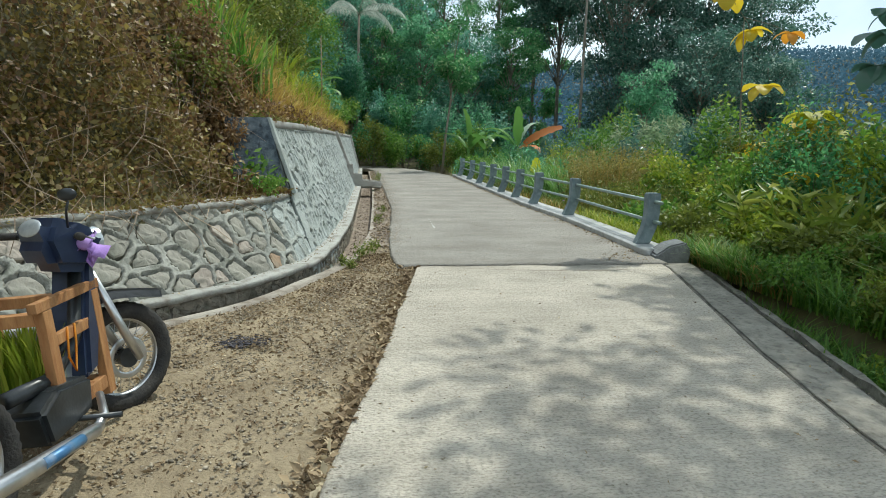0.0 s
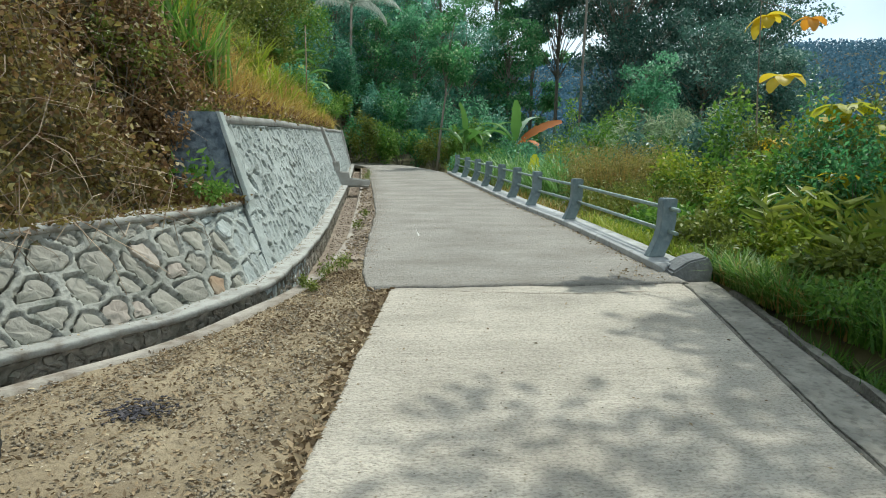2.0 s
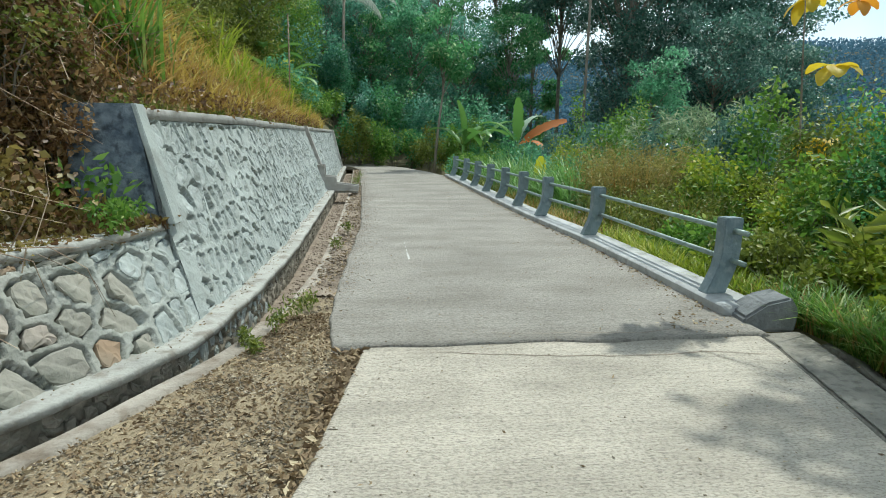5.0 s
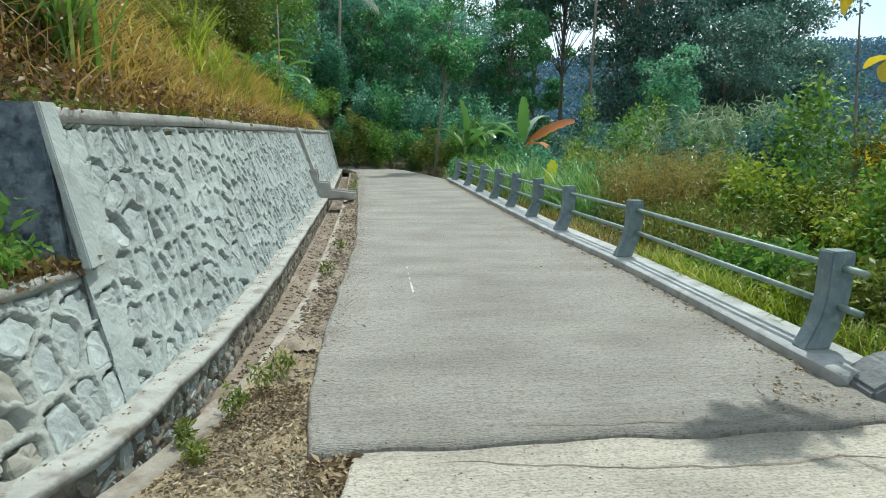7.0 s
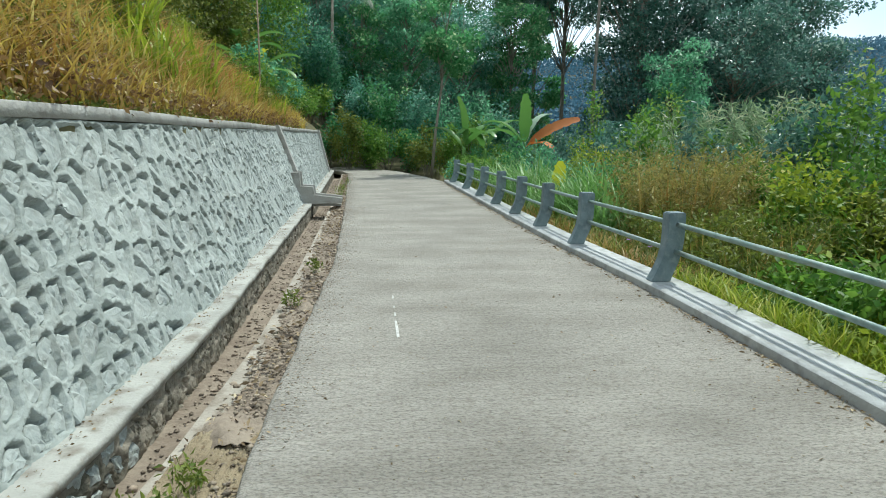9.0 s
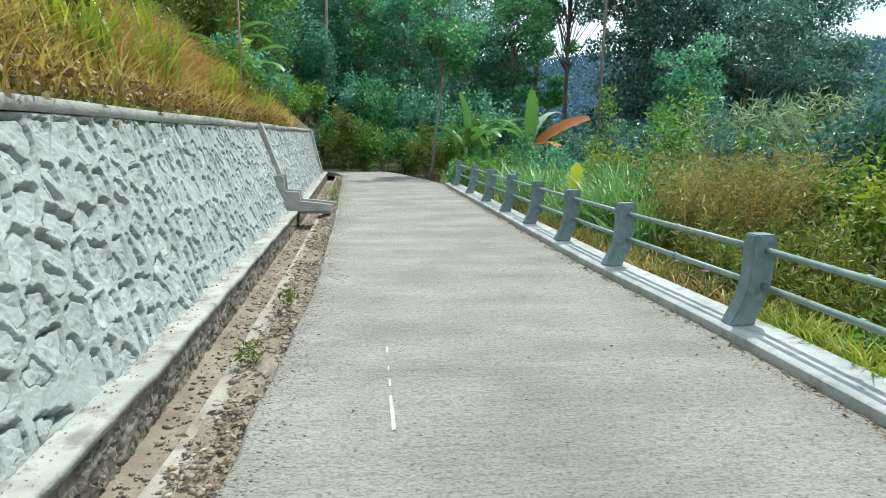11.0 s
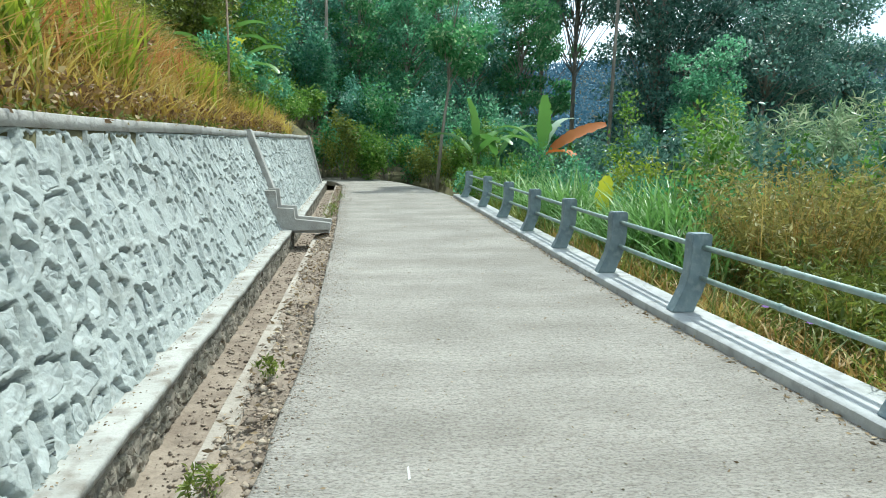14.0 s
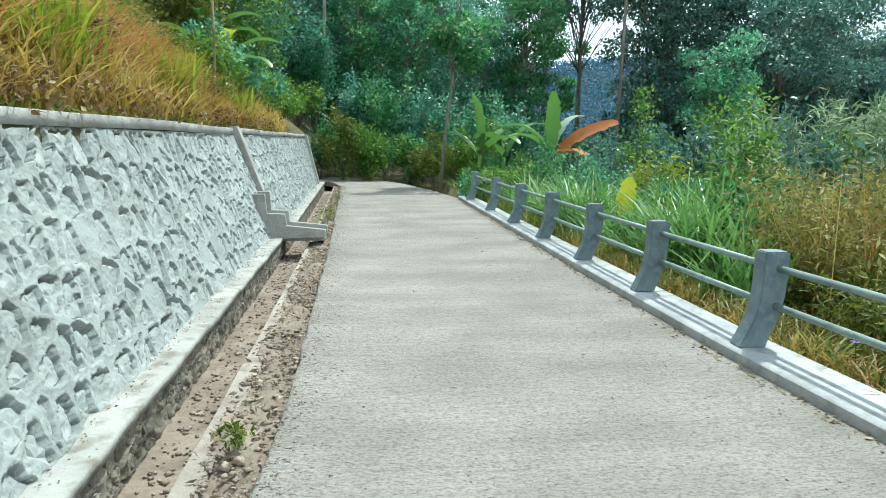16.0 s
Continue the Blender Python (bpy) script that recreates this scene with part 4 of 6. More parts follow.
# dry overgrown bank above the low wall
def bank(n, y0, y1, reach, lift, power=1.2):
    y = rng.uniform(y0, y1, n)
    x = soft(LOW_TOP, np.minimum(y, 7.9)) - 0.02 - rng.uniform(0, 1, n) ** power * reach
    keep = (y < 7.85) | (x < -1.75)
    x, y = x[keep], y[keep]
    P = on_ground(x, y, 0)
    d = soft(LOW_TOP, np.minimum(y, 7.9)) - x
    N = np.array([0.72, -0.25, 0.62])
    bulge = 0.35 + 0.55 * np.sin(P[:, 2] * 2.6 + y * 1.3) * np.sin(y * 2.9 - x) + 0.3 * np.sin(x * 5 - y * 4 + P[:, 2])
    lift = lift * np.clip(d * 0.55, 0.10, 1)
    return P + N * (rng.uniform(0, 1, len(x)) * lift * np.clip(bulge + 0.2, 0.05, 1.3))[:, None]


P = bank(62000, 1.8, 10.0, 6.0, 1.25)
stuff("bank_vines", [leaf_arrays(P, rng.uniform(0.03, 0.075, len(P)), 0.7, 0.35)], L_DRY, "dry brown vines covering the bank", "vines")
P = bank(30000, 1.8, 10.0, 6.5, 1.3)
stuff("bank_leaves", [leaf_arrays(P, rng.uniform(0.04, 0.095, len(P)), 0.6, 0.2)], L_BANK, "half-dry leaves among the dry vines of the bank", "vines")
P = bank(20000, 3.0, 7.8, 1.5, 0.6)
stuff("bank_foot_leaves", [leaf_arrays(P, rng.uniform(0.035, 0.07, len(P)), 0.6, 0.2)], L_BANK, "yellowed creeper above the low wall cap", "vines")
bm = bmesh.new()
for p in bank(2800, 2.2, 9.5, 5.5, 1.1):
    if p[1] > 6.7 and p[2] < 1.5:
        continue
    d = Vector((rng.normal(0.1, 0.45), rng.normal(0, 0.6), rng.normal(-0.15, 0.6))) * rng.uniform(0.3, 0.9)
    q = Vector(p) + Vector((0.05, -0.02, 0.04))
    w = rng.uniform(0.6, 1.4)
    tube(bm, [q, q + d * 0.5 + Vector((0.10, -0.08, rng.normal(0.03, 0.08))), q + d], [0.0034 * w, 0.003 * w, 0.0016 * w], 3, False)
tagged(part("bank_twigs", bm, M_TWIG), "bare dry twigs and runners on the bank", "twigs", kind="stuff")


for x, y, h, mtl in ((-1.85, 7.95, 0.9, L_DRY), (-2.15, 7.9, 1.2, L_OLIVE), (-2.5, 8.0, 1.2, L_DRY), (-1.9, 8.3, 0.9, L_OLIVE), (-2.3, 8.3, 1.0, L_DRY), (-2.9, 8.1, 1.2, L_OLIVE), (-2.0, 8.15, 1.3, L_DRY), (-1.75, 8.12, 0.8, L_DRY)):
    bush("bush", (x, y, min(gz(x, y), gz(x, 7.9) + 0.4)), (0.5, 0.45, h), mtl, "dry bush against the wall end", 1700, 0.06)


# slope above the tall wall
def above(n, y0, y1, a, b, power=1.0):
    y = rng.uniform(y0, y1, n)
    x = soft(WALL_TOP, y) - a - (b - a) * rng.uniform(0, 1, n) ** power
    return on_ground(x, y, 0)


P = above(11000, 8.6, 24, 0.10, 2.4)
stuff("slope_straw", [blade_arrays(P, rng.uniform(0.2, 0.65, len(P)), 0.013, 0.9)], L_STRAW, "straw-coloured dry grass above the wall", "grass")
P = above(42000, 7.9, 25, 0.05, 4.8, 1.4)
P[:, 2] += rng.uniform(0, 0.5, len(P)) * np.clip((soft(WALL_TOP, P[:, 1]) - P[:, 0]) * 1.2, 0.15, 1)
stuff("slope_weeds", [leaf_arrays(P, rng.uniform(0.035, 0.09, len(P)), 0.4, 0.1)], L_OLIVE, "olive weeds on the slope above the wall", "weeds")
P = above(14000, 8.1, 24, -0.015, 1.1, 1.2)
P[:, 2] += rng.uniform(0, 0.3, len(P))
stuff("slope_dry_creeper", [leaf_arrays(P, rng.uniform(0.03, 0.075, len(P)), 0.6, 0.3)], L_DRY, "rusty dry creeper along the wall top", "vines")
P = above(24000, 9, 36, 2.2, 9.0)
P[:, 2] += rng.uniform(0, 1.7, len(P))
stuff("slope_thicket", [leaf_arrays(P, rng.uniform(0.07, 0.17, len(P)), 0.45, 0.1)], L_OLIVE, "thicket higher up the slope", "bushes")
P = above(8000, 9.5, 26, 0.06, 1.7, 1.1)
stuff("golden_grass", [blade_arrays(P, rng.uniform(0.12, 0.6, len(P)), 0.016, 0.65)], L_GOLD, "golden sunlit dry grass along the wall top", "grass")
P = above(3200, 13.5, 19.5, 0.5, 1.9)
stuff("rusty_grass", [blade_arrays(P, rng.uniform(0.3, 0.75, len(P)), 0.014, 1.0)], L_RUST, "rust-coloured collapsed dry grass on the slope", "grass")
CANE = ((9.3, 0.55, 1.15, L_GREEN), (9.0, 0.95, 1.2, L_GREEN), (12.9, 0.5, 1.0, L_LIME), (13.7, 0.9, 1.2, L_LIME), (14.6, 0.5, 0.95, L_LIME), (15.6, 0.8, 1.1, L_LIME), (17.4, 0.45, 0.8, L_LIME), (18.6, 0.6, 0.8, L_LIME), (11.6, 1.5, 1.2, L_LIME), (21.0, 0.4, 0.8, L_LIME), (10.2, 2.0, 1.2, L_LIME))
for y, d, s, mtl in CANE:
    x = float(soft(WALL_TOP, y)) - d
    grass_clump("grass_clump", (x, y, float(ground_z(x, y))), s, mtl, "tall green blades of cane grass above the wall", 110, 0.15, 0.03, 0.45)
for y in np.arange(21.5, 31, 0.9):
    x = float(soft(WALL_TOP, y)) - rng.uniform(0.4, 1.2)
    bush("bush", (x, y, float(ground_z(x, y))), (0.8, 0.8, rng.uniform(0.8, 1.4)), (L_GREEN, L_DARK)[int(rng.integers(2))], "green bush hanging over the far wall top", 1500, 0.10)


def banana(base, leaves, label, m0=L_BANANA, stem_h=1.3):
    """A banana plant: thick stem and long arched leaves, folded along the midrib, with torn edges."""
    t = thing("banana_plant", label, "banana plant", "banana plants", pose(*base))
    part("stem", tubed([(0, 0, -0.2), (0.02, 0, stem_h * 0.5), (0.04, 0.02, stem_h)], [0.13, 0.10, 0.06], 10), m0, t, smooth=True)
    for az, up, length, width, mtl, *sag in leaves:
        a = radians(az)
        h = Vector((math.cos(a), math.sin(a), 0))
        sd = Vector((-math.sin(a), math.cos(a), 0))
        bm = bmesh.new()
        rows, c = [], Vector((0.04, 0.02, stem_h - 0.05))
        for i in range(22):
            q = i / 21
            el = radians(up) - q * q * radians(sag[0] if sag else 75 if up < 75 else 22)
            if i:
                c = c + (h * math.cos(el) + Vector((0, 0, 1)) * math.sin(el)) * (length / 21)
            w = width * (0.08 if q < 0.14 else math.sin(math.pi * min((q - 0.06) / 0.98, 1)) ** 0.55)
            nrm = (h * -math.sin(el) + Vector((0, 0, 1)) * math.cos(el))
            roll = radians(sag[1]) if len(sag) > 1 else 0.0
            across = sd * math.cos(roll) + nrm * math.sin(roll)
            wl_, wr_ = w * rng.uniform(0.72, 1.03), w * rng.uniform(0.72, 1.03)
            rows.append([bm.verts.new(c - across * wl_ / 2 + nrm * w * 0.14), bm.verts.new(c), bm.verts.new(c + across * wr_ / 2 + nrm * w * 0.14)])
        for r, s in zip(rows, rows[1:]):
            bm.faces.new((r[0], r[1], s[1], s[0]))
            bm.faces.new((r[1], r[2], s[2], s[1]))
        part("leaf", bm, mtl, t, smooth=True)
    return t


banana((6.9, 28.3, -0.5), [(250, 88, 2.0, 0.55, L_BANANA), (20, 72, 1.9, 0.5, L_BANANA_PALE), (350, 36, 2.3, 0.5, L_BANANA_DEAD, 24, 50), (150, 55, 2.0, 0.55, L_BANANA), (70, 60, 2.0, 0.5, L_BANANA), (200, 40, 2.0, 0.5, L_BANANA), (300, 20, 1.6, 0.5, L_BANANA_DEAD)], "banana plant with an orange withered leaf", stem_h=1.75)
banana((4.6, 28.3, -0.3), [(200, 88, 1.9, 0.6, L_BANANA), (30, 50, 2.0, 0.5, L_BANANA), (140, 45, 2.0, 0.5, L_BANANA), (300, 40, 1.9, 0.5, L_BANANA)], "banana plant with one tall upright leaf", stem_h=1.5)
banana((5.6, 29.3, -0.4), [(20, 60, 2.2, 0.5, L_BANANA), (110, 50, 2.0, 0.5, L_BANANA), (230, 45, 2.2, 0.5, L_BANANA)], "banana plant with drooping leaves", stem_h=1.5)
banana((5.2, 18.9, -0.35), [(262, 86, 0.95, 0.36, L_YELLOWGREEN)], "young banana shoot with one yellow-green leaf", stem_h=0.55)
banana((-2.3, 24.5, 2.4), [(10, 55, 1.7, 0.42, L_BANANA), (300, 62, 1.5, 0.40, L_YELLOWGREEN), (330, 30, 1.6, 0.42, L_BANANA), (200, 60, 1.8, 0.5, L_BANANA), (90, 45, 1.8, 0.5, L_BANANA)], "young banana plant above the wall", stem_h=0.7)
banana((-3.2, 27.0, 3.0), [(350, 55, 2.0, 0.45, L_BANANA), (280, 50, 2.0, 0.45, L_BANANA), (40, 45, 2.0, 0.45, L_BANANA)], "banana plant among the trees above the wall", stem_h=0.9)

# woods at the bend and above the wall
WOODS = [(-4.5, 38, 8.5, 2.8), (-1.6, 38.6, 8.5, 2.7), (1.0, 38.8, 8.0, 2.7), (3.4, 38.2, 8.5, 2.7), (6.6, 38.5, 9.0, 2.8), (9.4, 38.5, 9.5, 2.4), (-7.5, 34, 8, 3.2), (0.5, 43.5, 12, 3.6), (5.5, 43.5, 12.5, 3.6), (-4, 43.5, 12, 3.8), (-9, 40, 12, 4.2), (9.6, 44, 13, 3.0), (-1.5, 48, 14, 4.0), (3.5, 49, 14, 4.0), (8.0, 49, 14, 3.4)]
for i, (x, y, h, c) in enumerate(WOODS):
    mtl = (L_DARK, L_BLUE, L_MID)[i % 3]
    tree("tree", (x, y + 2.5, gz(x, y + 2.5)), h, c, mtl, "tall dense green roadside tree", 13500, 0.18, 0.11, low=0.06, clumps=90, flat=0.6, puff=0.72)
for x, y, h, c, mtl in ((-3.5, 26.8, 5.2, 2.1, L_OLIVE), (-4.6, 22.5, 4.6, 2.2, L_OLIVE), (-5.4, 18.0, 4.2, 2.2, L_BANK), (-3.4, 31, 6.5, 2.4, L_GREEN), (-6.4, 14.5, 4.0, 2.2, L_OLIVE), (-6.8, 27, 7.5, 2.8, L_GREEN)):
    tree("tree", (x, y, gz(x, y)), h, c, mtl, "small olive-leaved tree on the slope above the wall", 12000, 0.13, 0.07, low=0.05, clumps=40)
# most take L_FAR, whose leaf colour holds their shade and glints
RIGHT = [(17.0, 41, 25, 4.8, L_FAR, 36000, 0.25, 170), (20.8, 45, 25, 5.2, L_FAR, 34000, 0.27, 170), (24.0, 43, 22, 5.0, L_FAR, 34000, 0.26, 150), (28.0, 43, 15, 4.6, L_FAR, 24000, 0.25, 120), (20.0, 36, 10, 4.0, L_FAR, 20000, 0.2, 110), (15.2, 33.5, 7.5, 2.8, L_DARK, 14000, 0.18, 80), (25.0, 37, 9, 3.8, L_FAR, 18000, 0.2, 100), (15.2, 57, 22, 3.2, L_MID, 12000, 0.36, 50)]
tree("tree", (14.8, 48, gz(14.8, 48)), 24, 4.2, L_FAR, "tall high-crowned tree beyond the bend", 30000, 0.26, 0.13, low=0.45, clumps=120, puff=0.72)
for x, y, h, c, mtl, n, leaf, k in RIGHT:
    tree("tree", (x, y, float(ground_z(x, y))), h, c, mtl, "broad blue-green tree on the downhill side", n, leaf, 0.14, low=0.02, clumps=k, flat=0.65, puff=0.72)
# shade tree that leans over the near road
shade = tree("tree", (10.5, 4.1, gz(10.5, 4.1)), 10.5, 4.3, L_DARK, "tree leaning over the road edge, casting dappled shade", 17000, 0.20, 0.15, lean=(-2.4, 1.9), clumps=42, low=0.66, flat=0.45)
# two more unseen trees, added only to cast shade on the road
tree("tree", (8.0, 3.0, gz(8.0, 3.0)), 10.0, 3.3, L_DARK, "unseen leafy tree added to shade the near road edge", 14000, 0.20, 0.14, lean=(-3.4, 1.0), clumps=40, low=0.68, flat=0.45)
tree("tree", (10.1, 7.1, gz(10.1, 7.1)), 10.0, 1.9, L_DARK, "unseen slender tree added to shade the road by the kerb end", 5200, 0.20, 0.11, lean=(-4.2, 0.9), clumps=26, low=0.74, flat=0.45)
# unseen limb, added to cast the leaf shadow by the slab joint
b0 = Vector((-1.7, 0.9, 7.0))
b1 = Vector((4.22 - 10.5, 8.72 - 4.1, 4.75 - gz(10.5, 4.1)))
part("long_limb", tubed([b0, b0.lerp(b1, 0.5) + Vector((0, 0, 0.5)), b1], [0.03, 0.016, 0.008], 6), M_BARK, shade, smooth=True)
Q, dd = ball_points(70, b1, (0.52, 0.24, 0.2), 0.1)
link_mesh("limb_foliage", from_arrays("limb_foliage", *leaf_arrays(Q, rng.uniform(0.2, 0.34, 70), 0.75, 0.3)), L_DARK, shade)

# wooded hillside closing the view behind the bend
x, y = scatter(15000, -24, 11.5, 44, 68)
P = on_ground(x, y) + rng.uniform(0, 1, (15000, 1)) * np.array([0, 0, 5.0])
stuff("hill_woods", [leaf_arrays(P, rng.uniform(0.35, 0.85, len(P)), 0.6, 0.1)], L_BLUE, "dense dark woods on the hillside behind the bend", "woods")
for i in range(26):
    x, y = rng.uniform(-8, 10.5), rng.uniform(34.8, 36.8)
    bush("bush", (x, y, gz(x, y)), (1.4, 1.2, rng.uniform(2.4, 4.6)), (L_DARK, L_BLUE, L_MID)[i % 3], "tall shrub in front of the woods", 2400, 0.16)
# bushes closing the bend
for i, x in enumerate(np.arange(-6.5, 6.0, 0.85)):
    y = 33.2 - 0.15 * x + rng.normal(0, 0.4) + (2.8 if x < -1.5 else 0)
    bush("bush", (x, y, float(ground_z(x, y))), (1.1, 1.0, rng.uniform(1.4, 2.6)), (L_OLIVE, L_GREEN, L_GREEN, L_MID)[i % 4], "leafy bush at the bend of the road", 2200, 0.13)

# shrubs along the railing
BELT = []
for y in np.arange(8.6, 31, 1.0):
    for x in (5.0, 6.3, 7.7, 9.2):
        BELT.append((x + rng.normal(0, 0.35), y + rng.normal(0, 0.3), x))
for xx, yy, x in BELT:
    if (x < 5.5 and 14.5 < yy < 24.5) or (xx < 7.3 and 13.2 < yy < 16.0) or (xx < 5.9 and 11.0 < yy < 13.3):
        continue
    s = rng.uniform(0.75, 1.15)
    mtl = (L_GREEN, L_OLIVE, L_MID, L_LIME, L_DARK)[int(rng.choice(5, p=[0.36, 0.10, 0.28, 0.10, 0.16]))]
    if yy < 14.5 and mtl in (L_DARK, L_MID):
        mtl = (L_LIME, L_GREEN)[int(x) % 2]
    if 13 < yy < 15.0 and x < 5.5:
        mtl = L_OLIVE
    # farther bushes take L_FAR too, with shade and glints in the colour
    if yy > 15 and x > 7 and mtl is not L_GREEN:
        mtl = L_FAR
    hgt = (0.9 + (x - 5.0) * 0.45) * s
    bush("bush", (xx, yy, float(ground_z(xx, yy))), (0.85 * s, 0.85 * s, hgt), mtl, "leafy wild bush behind the railing", 1500, 0.10 if x < 7 else 0.13)
P = on_ground(*scatter(11000, 4.0, 6.0, 7.6, 11.4))
stuff("rail_grass", [blade_arrays(P, rng.uniform(0.12, 0.42, len(P)), 0.011, 0.6)], L_LIME, "yellow-green grass behind the railing", "grass")
P = on_ground(*scatter(9500, 3.98, 6.5, 11.2, 31.0))
stuff("far_rail_grass", [blade_arrays(P, rng.uniform(0.12, 0.45, len(P)), 0.013, 0.6)], L_OLIVE, "olive grass behind the far railing", "grass")
for y, x, s in ((15.6, 5.5, 1.1), (16.8, 5.8, 1.3), (17.6, 5.2, 1.1), (18.4, 6.1, 1.5), (19.4, 5.4, 1.2), (20.3, 6.2, 1.5), (22.5, 5.6, 1.2), (24, 6.3, 1.4), (25.6, 5.2, 1.2), (26.8, 4.6, 1.1), (23.2, 4.9, 1.0), (13.2, 6.6, 1.5), (11.6, 7.2, 1.4)):
    grass_clump("grass_clump", (x, y, float(ground_z(x, y))), s, L_REED, "arching bright green reed grass behind the railing", 150, 0.22, 0.03, 0.75)

for i in range(20):
    x, y = rng.uniform(10.2, 13.5), rng.uniform(10.5, 24)
    bush("bush", (x, y, gz(x, y)), (1.3, 1.3, rng.uniform(2.0, 3.2)), (L_MID, L_FAR, L_GREEN)[i % 3], "tall shrub below the railing", 2200, 0.12)
for i in range(22):
    y = rng.uniform(8.6, 22)
    x = float(soft(WALL_TOP, y)) - rng.uniform(0.5, 2.6)
    bush("bush", (x, y, gz(x, y)), (0.55, 0.55, rng.uniform(0.4, 0.9)), (L_OLIVE, L_DRY, L_LIME, L_OLIVE)[i % 4], "half-dry bush on the slope above the wall", 1100, 0.065)

for i in range(12):
    x, y = rng.uniform(5.9, 8.2), rng.uniform(7.6, 11.5)
    bush("bush", (x, y, gz(x, y)), (0.85, 0.85, rng.uniform(1.5, 2.3)), (L_OLIVE, L_LIME, L_MID)[i % 3], "tall yellowish bush below the railing", 2400, 0.085)
x, y = scatter(3600, 3.98, 5.0, 11.4, 18.5)
stuff("dead_grass", [blade_arrays(on_ground(x, y), rng.uniform(0.1, 0.35, 3600), 0.012, 0.9)], L_STRAW, "dead straw grass under the railing", "grass")
for y, x in ((15.0, 4.8), (15.8, 5.2), (16.6, 4.7), (17.3, 5.3), (18.0, 4.6), (18.8, 5.1), (19.6, 4.7), (20.5, 5.2), (21.4, 4.8), (22.4, 5.2), (23.4, 4.8), (24.3, 5.1), (14.3, 5.7), (12.4, 5.9)):
    grass_clump("grass_clump", (x, y, gz(x, y)), rng.uniform(1.0, 1.55), L_REED, "arching bright green reed grass behind the railing", 110, 0.2, 0.028, 0.75)

def twig_bush(base, size, stems, mtl, label):
    """A dense upright bush of thin brown stems with small narrow leaves."""
    t = thing("twig_bush", label, "bush", "wild bushes", pose(*base))
    P = np.stack([rng.normal(0, size[0] * 0.28, stems), rng.normal(0, size[1] * 0.28, stems), np.full(stems, -0.1)], -1)
    az = np.arctan2(P[:, 1], P[:, 0]) + rng.normal(0, 0.6, stems)
    L = size[2] * rng.uniform(0.55, 1.12, stems)
    link_mesh("stem_work", from_arrays("stem_work", *blade_arrays(P, L, 0.008, 0.34, az, 0.6)), L_STRAW, t)
    k = rng.integers(0, stems, stems * 34)
    q = rng.uniform(0.25, 1.0, len(k))
    h = np.stack([np.cos(az[k]), np.sin(az[k]), np.zeros(len(k))], -1)
    Q = P[k] + h * (L[k] * 0.34 * q ** 1.6)[:, None] + rng.normal(0, 0.07, (len(k), 3))
    Q[:, 2] = np.maximum(P[k][:, 2] + L[k] * q * 0.95, 0.03) + rng.normal(0, 0.04, len(k))
    link_mesh("foliage", from_arrays("foliage", *leaf_arrays(Q, rng.uniform(0.05, 0.12, len(k)), 0.26, 0.1)), mtl, t)
    return t


twig_bush((5.9, 14.6, gz(5.9, 14.6)), (1.3, 1.3, 1.85), 460, L_YELBUSH, "dense yellow-brown twiggy bush behind the railing")
twig_bush((6.9, 15.6, gz(6.9, 15.6)), (1.0, 1.0, 1.7), 260, L_YELBUSH, "dense yellow-brown twiggy bush behind the railing")
for x, y, h in ((5.1, 12.7, 0.9), (5.6, 11.9, 1.05), (5.0, 11.5, 0.75), (5.3, 13.5, 0.8)):
    twig_bush((x, y, gz(x, y)), (0.8, 0.8, h), 150, L_OLIVE, "thin-stemmed olive weed clump behind the railing")


def bamboo(base, tips, label):
    """Thin arching culms with sprays of long pale leaves."""
    t = thing("bamboo", label, "bamboo", "bamboo shoots", pose(*base))
    arr = []
    for tip in tips:
        a, b = Vector((rng.normal(0, 0.15), rng.normal(0, 0.15), -0.2)), Vector(tip)
        c = a.lerp(b, 0.5) + Vector((0, 0, b.z * 0.28))
        pts = [a * (1 - u) ** 2 + c * 2 * u * (1 - u) + b * u * u for u in np.linspace(0, 1, 9)]
        part("culm", tubed(pts, [0.016 - 0.0016 * i for i in range(9)], 6), M_TWIG, t, smooth=True)
        for u in rng.uniform(0.35, 1, 26):
            m = np.array(a * (1 - u) ** 2 + c * 2 * u * (1 - u) + b * u * u)
            arr.append(leaf_arrays(m + rng.normal(0, 0.12, (7, 3)), rng.uniform(0.16, 0.34, 7), 0.13, 0.35, out=np.array(b.normalized()) * 0.6))
    link_mesh("foliage", from_arrays("foliage", *merge(arr)), L_BAMBOO, t)
    return t


for x, y, h in ((9.6, 20.5, 3.4), (10.8, 19.0, 3.8), (8.8, 18.2, 2.8), (11.6, 21.5, 4.0)):
    bamboo((x, y, gz(x, y)), [(rng.normal(-0.5, 1.0), rng.normal(-0.4, 0.8), h * rng.uniform(0.6, 1.0)) for k in range(9)], "spray of thin bamboo with pale narrow leaves")
for x, y in ((5.3, 16.6), (5.9, 17.2), (5.6, 17.9), (6.3, 16.7), (5.1, 19.9)):
    grass_clump("grass_clump", (x, y, gz(x, y)), rng.uniform(1.5, 1.8), L_REED, "tall arching bright green reed grass behind the railing", 170, 0.22, 0.034, 0.8)


